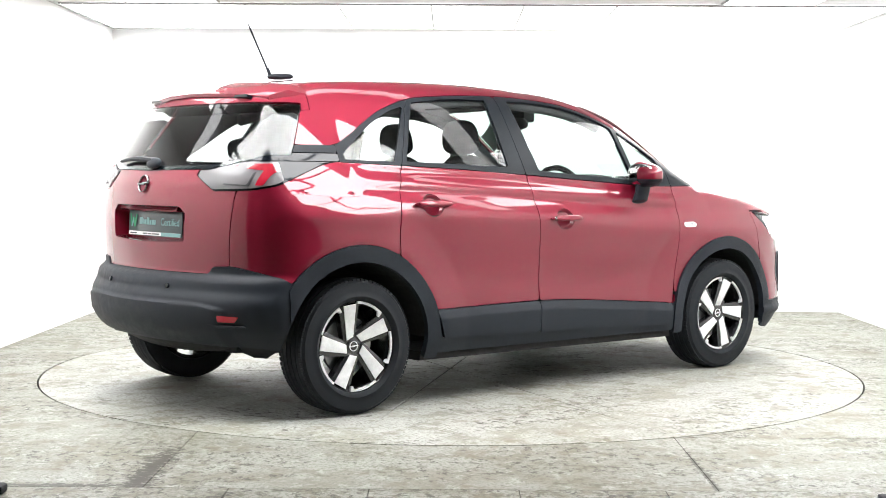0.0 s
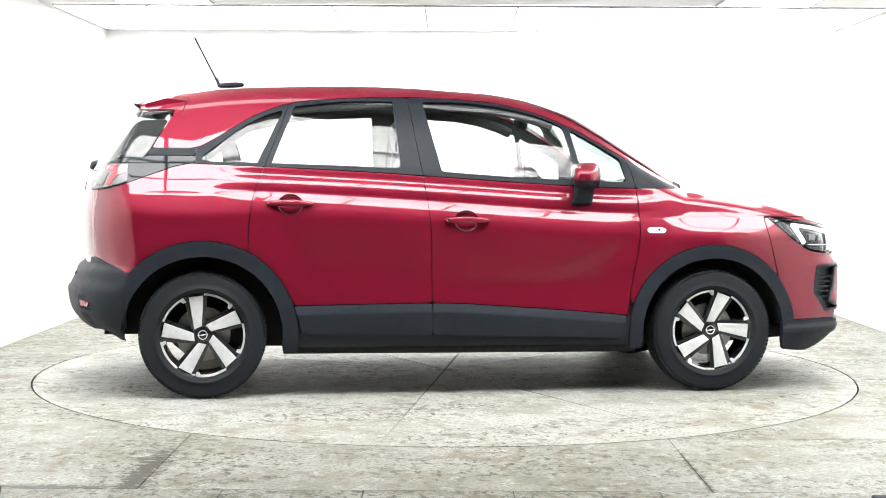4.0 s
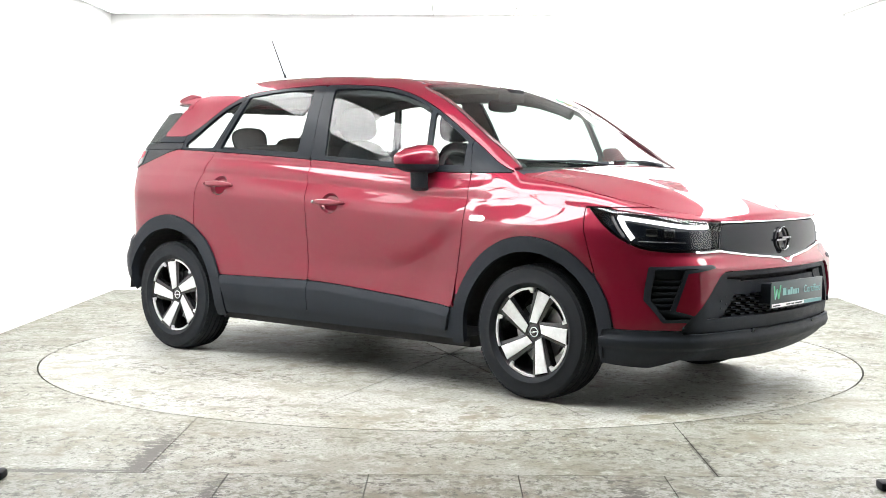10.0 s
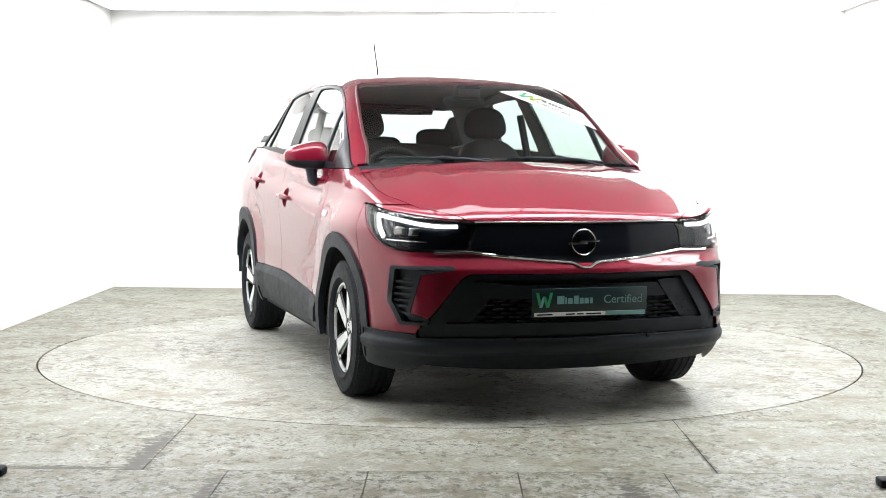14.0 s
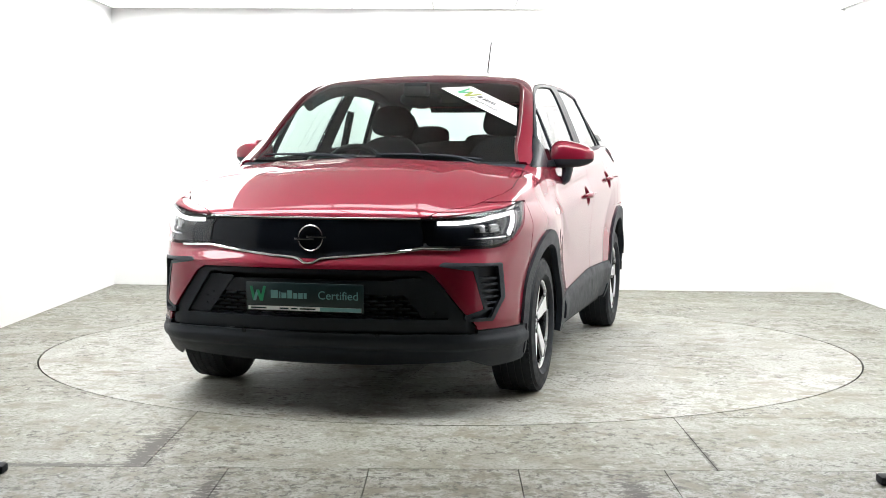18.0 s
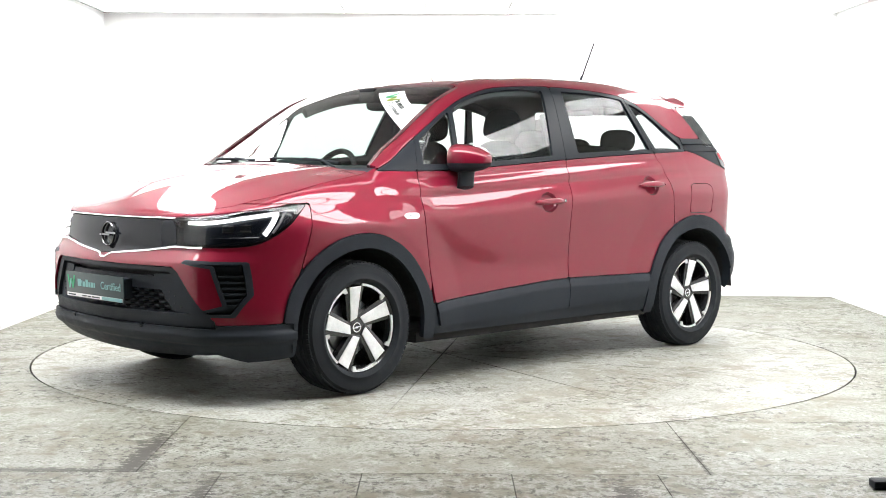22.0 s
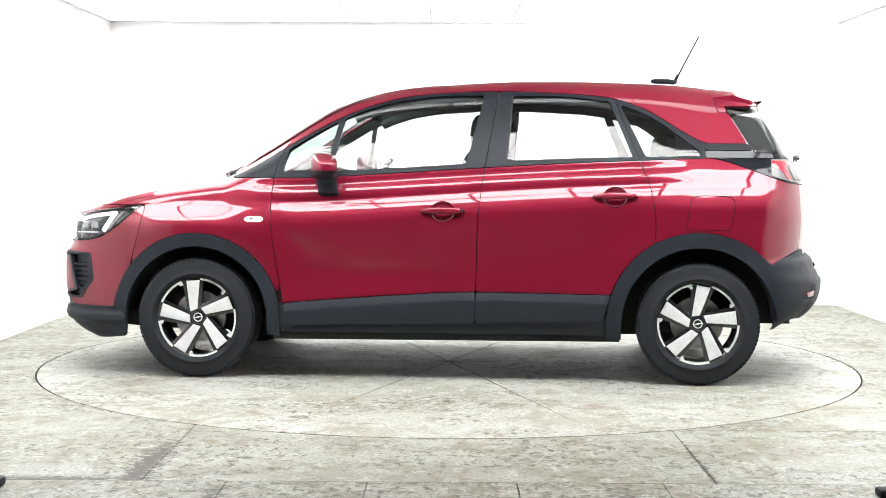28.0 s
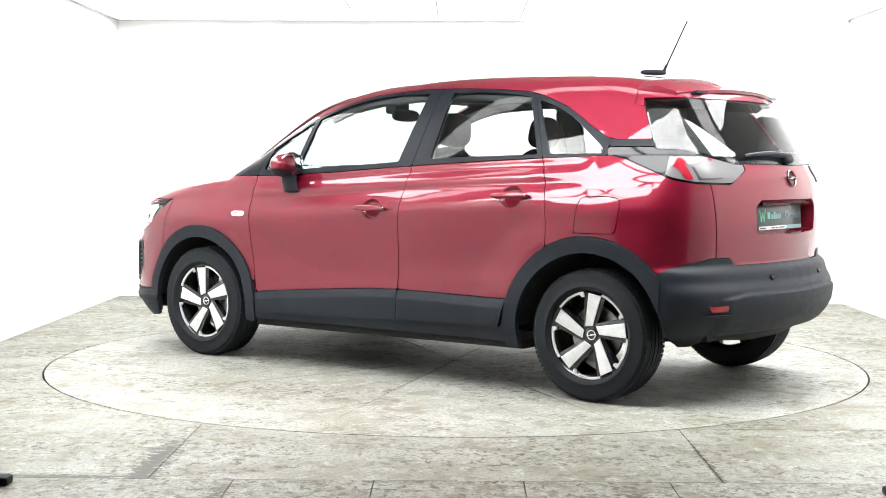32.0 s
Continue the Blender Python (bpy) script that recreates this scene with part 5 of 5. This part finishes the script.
# sticker inside the top of the windscreen, on the passenger's side
def screen_point(y, z, off):
    p, n = skin_point((2.4, y, z), (-1, 0, 0))
    return p + n * off


NU, NV = 29, 13
SHEET = []
for i in range(NU):
    u = i / (NU - 1)
    lo = Vector((0.166, 1.457)).lerp(Vector((0.625, 1.254)), u)
    hi = Vector((0.324, 1.466)).lerp(Vector((0.600, 1.345)), u)
    SHEET.append([skin_point((2.4, *lo.lerp(hi, j / (NV - 1))), (-1, 0, 0)) for j in range(NV)])


def on_sticker(u, v, off):
    """A point of the windscreen from the sticker's own coordinates, both from 0 to 1."""
    a, b = min(max(u, 0), 0.9999) * (NU - 1), min(max(v, 0), 0.9999) * (NV - 1)
    i, j = int(a), int(b)
    a, b = a - i, b - j
    p = SHEET[i][j][0].lerp(SHEET[i + 1][j][0], a).lerp(SHEET[i][j + 1][0].lerp(SHEET[i + 1][j + 1][0], a), b)
    return p + SHEET[i][j][1] * off


bm = bmesh.new()
rows = [[bm.verts.new(on_sticker(i / (NU - 1), j / (NV - 1), 0.002)) for j in range(NV)] for i in range(NU)]
for a, b in zip(rows, rows[1:]):
    for j in range(NV - 1):
        bm.faces.new((a[j], b[j], b[j + 1], a[j + 1]))
bmesh.ops.recalc_face_normals(bm, faces=bm.faces[:])
sticker = part("windscreen_sticker", bm, WHITE_PRINT, car, "white slanted dealer sticker on the windscreen")


def lay(ob, lift):
    for v in ob.data.vertices:
        v.co = on_sticker(v.co.x / 0.46, v.co.y / 0.17, lift + v.co.z)


zig = [(-0.012, 0.095), (0.018, 0.0), (0.042, 0.075), (0.068, 0.0), (0.098, 0.095)]
for k, ((ax, az), (bx, bz)) in enumerate(zip(zig, zig[1:])):
    bm = bmesh.new()
    prism(bm, [(0.050 + ax, 0.040 + az), (0.068 + ax, 0.040 + az), (0.068 + bx, 0.040 + bz), (0.050 + bx, 0.040 + bz)], "z", 0.0, 0.001)
    lay(part("zigzag_stroke", bm, LEAF_GREEN if k < 2 else OLIVE_PRINT, sticker, smooth=False), 0.0035 + 0.0003 * k)
for k, wd in enumerate((0.024, 0.007, 0.015, 0.015, 0.013, 0.015, 0.010)):
    bm = bmesh.new()
    x0 = 0.165 + 0.0205 * k
    prism(bm, [(x0, 0.088), (x0 + wd, 0.088), (x0 + wd, 0.120), (x0, 0.120)], "z", 0, 0.001)
    lay(part("print_bar", bm, PRINT_DARK, sticker, smooth=False), 0.0035)
word = letters("Certified", 0.052, PRINT_DARK, pose(0, 0, 0), sticker)
for v in word.data.vertices:
    v.co.x, v.co.y = v.co.x + 0.150, v.co.y + 0.036
lay(word, 0.004)

# raised edge along each side of the windscreen, its dark red standing for pillar shade
for sg in (1, -1):
    pts = []
    for k in range(25):
        x = 0.40 + (1.125 - 0.40) * k / 24
        q, m0 = on_top(x, sg * (float(SCREEN_IN(x)) + 0.010))
        pts.append(q + m0 * (0.010 * min(1, k / 6, (24 - k) / 4) - 0.004))
    bm = bmesh.new()
    tube(bm, pts, 0.0085, 8)
    part("screen_edge_trim", bm, SHADED_RED, car, "raised edge of the red windscreen pillar, shade in its colour")


# ---------------------------------------------------------------- cabin
def seat(x, y, w, name, recline=12):
    s = empty(name, car)
    s["label"] = "charcoal cloth " + name.replace("_", " ")
    s.matrix_basis = pose(x, y, 0)
    bm = bmesh.new()
    blob(bm, 0.27, w, 0.085, 3.4, 32, 14, pose(0.12, 0, 0.52, 0, -6), lambda q: Vector((q.x, q.y, q.z + 0.03 * (abs(q.y) / w) ** 3)))
    part("cushion", bm, CLOTH, s)
    bm = bmesh.new()
    blob(bm, 0.075, w * 0.96, 0.36, 3.2, 32, 18, pose(-0.17, 0, 0.86, 0, -recline),
         lambda q: Vector((q.x + 0.035 * (abs(q.y) / w) ** 3, q.y * (1 - 0.20 * max(0, q.z / 0.36) ** 2), q.z)))
    part("backrest", bm, CLOTH, s)
    bm = bmesh.new()
    blob(bm, 0.052, 0.125, 0.092, 2.9, 28, 16, pose(-0.255, 0, 1.305, 0, -recline * 0.6), lambda q: Vector((q.x, q.y * (1 - 0.12 * q.z / 0.09), q.z)))
    hr = part("headrest", bm, CLOTH, s)
    for yy in (0.05, -0.05):
        bm = bmesh.new()
        tube(bm, [(-0.245, yy, 1.15), (-0.255, yy, 1.26)], 0.006, 8)
        part("headrest_post", bm, CHROME, hr)
    bm = bmesh.new()
    box(bm, -0.15, 0.36, -w * 0.8, w * 0.8, 0.27, 0.46, 0.03)
    part("seat_base", bm, TRIM, s)
    return s


seat(0.10, 0.355, 0.25, "front_seat")
seat(-0.02, -0.355, 0.25, "front_seat")
bench = empty("rear_bench", car)
bench["label"] = "charcoal cloth rear bench"
bench.matrix_basis = pose(-0.88, 0, 0)
bm = bmesh.new()
blob(bm, 0.26, 0.62, 0.09, 3.6, 36, 14, pose(0.12, 0, 0.54, 0, -5))
part("cushion", bm, CLOTH, bench)
bm = bmesh.new()
blob(bm, 0.075, 0.63, 0.33, 3.6, 36, 16, pose(-0.17, 0, 0.88, 0, -18))
part("backrest", bm, CLOTH, bench)
for y in (0.36, -0.36, 0.0):
    bm = bmesh.new()
    blob(bm, 0.045, 0.125, 0.07 if y else 0.05, 2.9, 26, 14, pose(-0.29, y, 1.225 if y else 1.19, 0, -12))
    hr = part("headrest", bm, CLOTH, bench)
    for yy in (0.045, -0.045):
        bm = bmesh.new()
        tube(bm, [(-0.275, y + yy, 1.10), (-0.29, y + yy, 1.19)], 0.006, 8)
        part("headrest_post", bm, CHROME, hr)
bm = bmesh.new()
prism(bm, [(0.62, 0.70), (0.60, 0.98), (0.66, 1.055), (0.80, 1.075), (1.02, 1.060), (1.14, 1.04), (1.14, 0.70)], "y", -0.66, 0.66, 0.025)
dash = part("dashboard", bm, TRIM, car, "dark grey plastic dashboard")
bm = bmesh.new()
blob(bm, 0.09, 0.17, 0.045, 2.6, 28, 12, pose(0.74, -0.355, 1.065))
part("instrument_hood", bm, TRIM, dash)
bm = bmesh.new()
box(bm, 0.60, 0.62, -0.10, 0.12, 0.93, 1.05, 0.008)
part("screen", bm, GLOSS_BLACK, dash)
bm = bmesh.new()
box(bm, -0.35, 0.62, -0.11, 0.11, 0.27, 0.60, 0.04)
part("centre_console", bm, TRIM, car)
steer = empty("steering_wheel", car)
steer["label"] = "dark steering wheel with three spokes"
steer.matrix_basis = pose(0.50, -0.355, 0.985, 0, 66, 0)
bm = bmesh.new()
NS = 40
ringv = []
for i in range(NS):
    a = 2 * math.pi * i / NS
    c = Vector((0.182 * math.cos(a), 0.182 * math.sin(a), 0))
    ringv.append([bm.verts.new(c + Vector((math.cos(a), math.sin(a), 0)) * 0.016 * math.cos(b) + Vector((0, 0, 0.018 * math.sin(b)))) for b in [2 * math.pi * k / 10 for k in range(10)]])
for i in range(NS):
    for k in range(10):
        bm.faces.new((ringv[i][k], ringv[(i + 1) % NS][k], ringv[(i + 1) % NS][(k + 1) % 10], ringv[i][(k + 1) % 10]))
part("wheel_rim", bm, TRIM, steer)
bm = bmesh.new()
blob(bm, 0.075, 0.085, 0.03, 2.6, 24, 12, pose(0, 0, -0.02))
part("airbag_pad", bm, TRIM, steer)
for a in (90, 270, 0):
    bm = bmesh.new()
    box(bm, 0.06, 0.175, -0.018, 0.018, -0.025, -0.008, 0.004, m=pose(0, 0, 0, 0, 0, a))
    part("wheel_spoke", bm, DARK_CHROME if a == 0 else TRIM, steer)
bm = bmesh.new()
tube(bm, [(0, 0, -0.03), (0, 0, -0.24)], 0.04, 14)
part("column", bm, TRIM, steer)
p, n = skin_point((2.4, 0.07, 1.47), (-1, 0, 0))
bm = bmesh.new()
blob(bm, 0.030, 0.115, 0.036, 3.0, 28, 12, pose(p.x - 0.12, 0.02, 1.405, 0, 0, 0))
rv = part("interior_mirror", bm, TRIM, car, "dark interior mirror")
bm = bmesh.new()
box(bm, p.x - 0.10, p.x - 0.01, -0.05, 0.08, 1.415, 1.49, 0.015)
part("camera_housing", bm, TRIM, rv)
for y in (0.36, -0.36):
    bm = bmesh.new()
    box(bm, 0.20, 0.37, y - 0.17, y + 0.17, 1.490, 1.508, 0.008)
    part("sun_visor", bm, LINING, car)
for sg in (1, -1):
    pts = []
    for k in range(25):
        x = -1.05 + 1.55 * k / 24
        z = float(np.interp(x, [-1.05, -0.886, -0.734, -0.434, -0.137, 0.157, 0.302, 0.447, 0.50], [1.395, 1.440, 1.462, 1.478, 1.480, 1.462, 1.438, 1.395, 1.370]))
        pts.append((x, sg * (float(side_width(np.array([x]), np.array([z]))[0]) - 0.062), z))
    bm = bmesh.new()
    tube(bm, pts, 0.030, 10)
    part("roof_rail_lining", bm, SHADED_LINING, car, "grey lining along the roof edge, cabin shade in its colour")
    bm = bmesh.new()
    tube(bm, [(-0.22, sg * 0.60, 1.36), (-0.24, sg * 0.66, 1.10), (-0.25, sg * 0.72, 0.75)], 0.022, 8)
    part("belt_strap", bm, TRIM, car)
bm = bmesh.new()
prism(bm, [(-1.28, 0.30), (-1.28, 0.93), (-1.78, 0.95), (-1.80, 0.30)], "y", -0.60, 0.60, 0.01)
part("boot_lining", bm, TRIM, car)


# ---------------------------------------------------------------- what moves
def motions():
    turns = [(t, 40.2 - 8.022 * t) for t in range(0, 33)]
    walk(turntable, [(t, pose(0, 0, 0, 0, 0, a)) for t, a in turns])
    walk(car, [(t, pose(0, 0, 0, 0, 0, a) @ pose(-0.035, -0.0825, 0)) for t, a in turns])


motions()
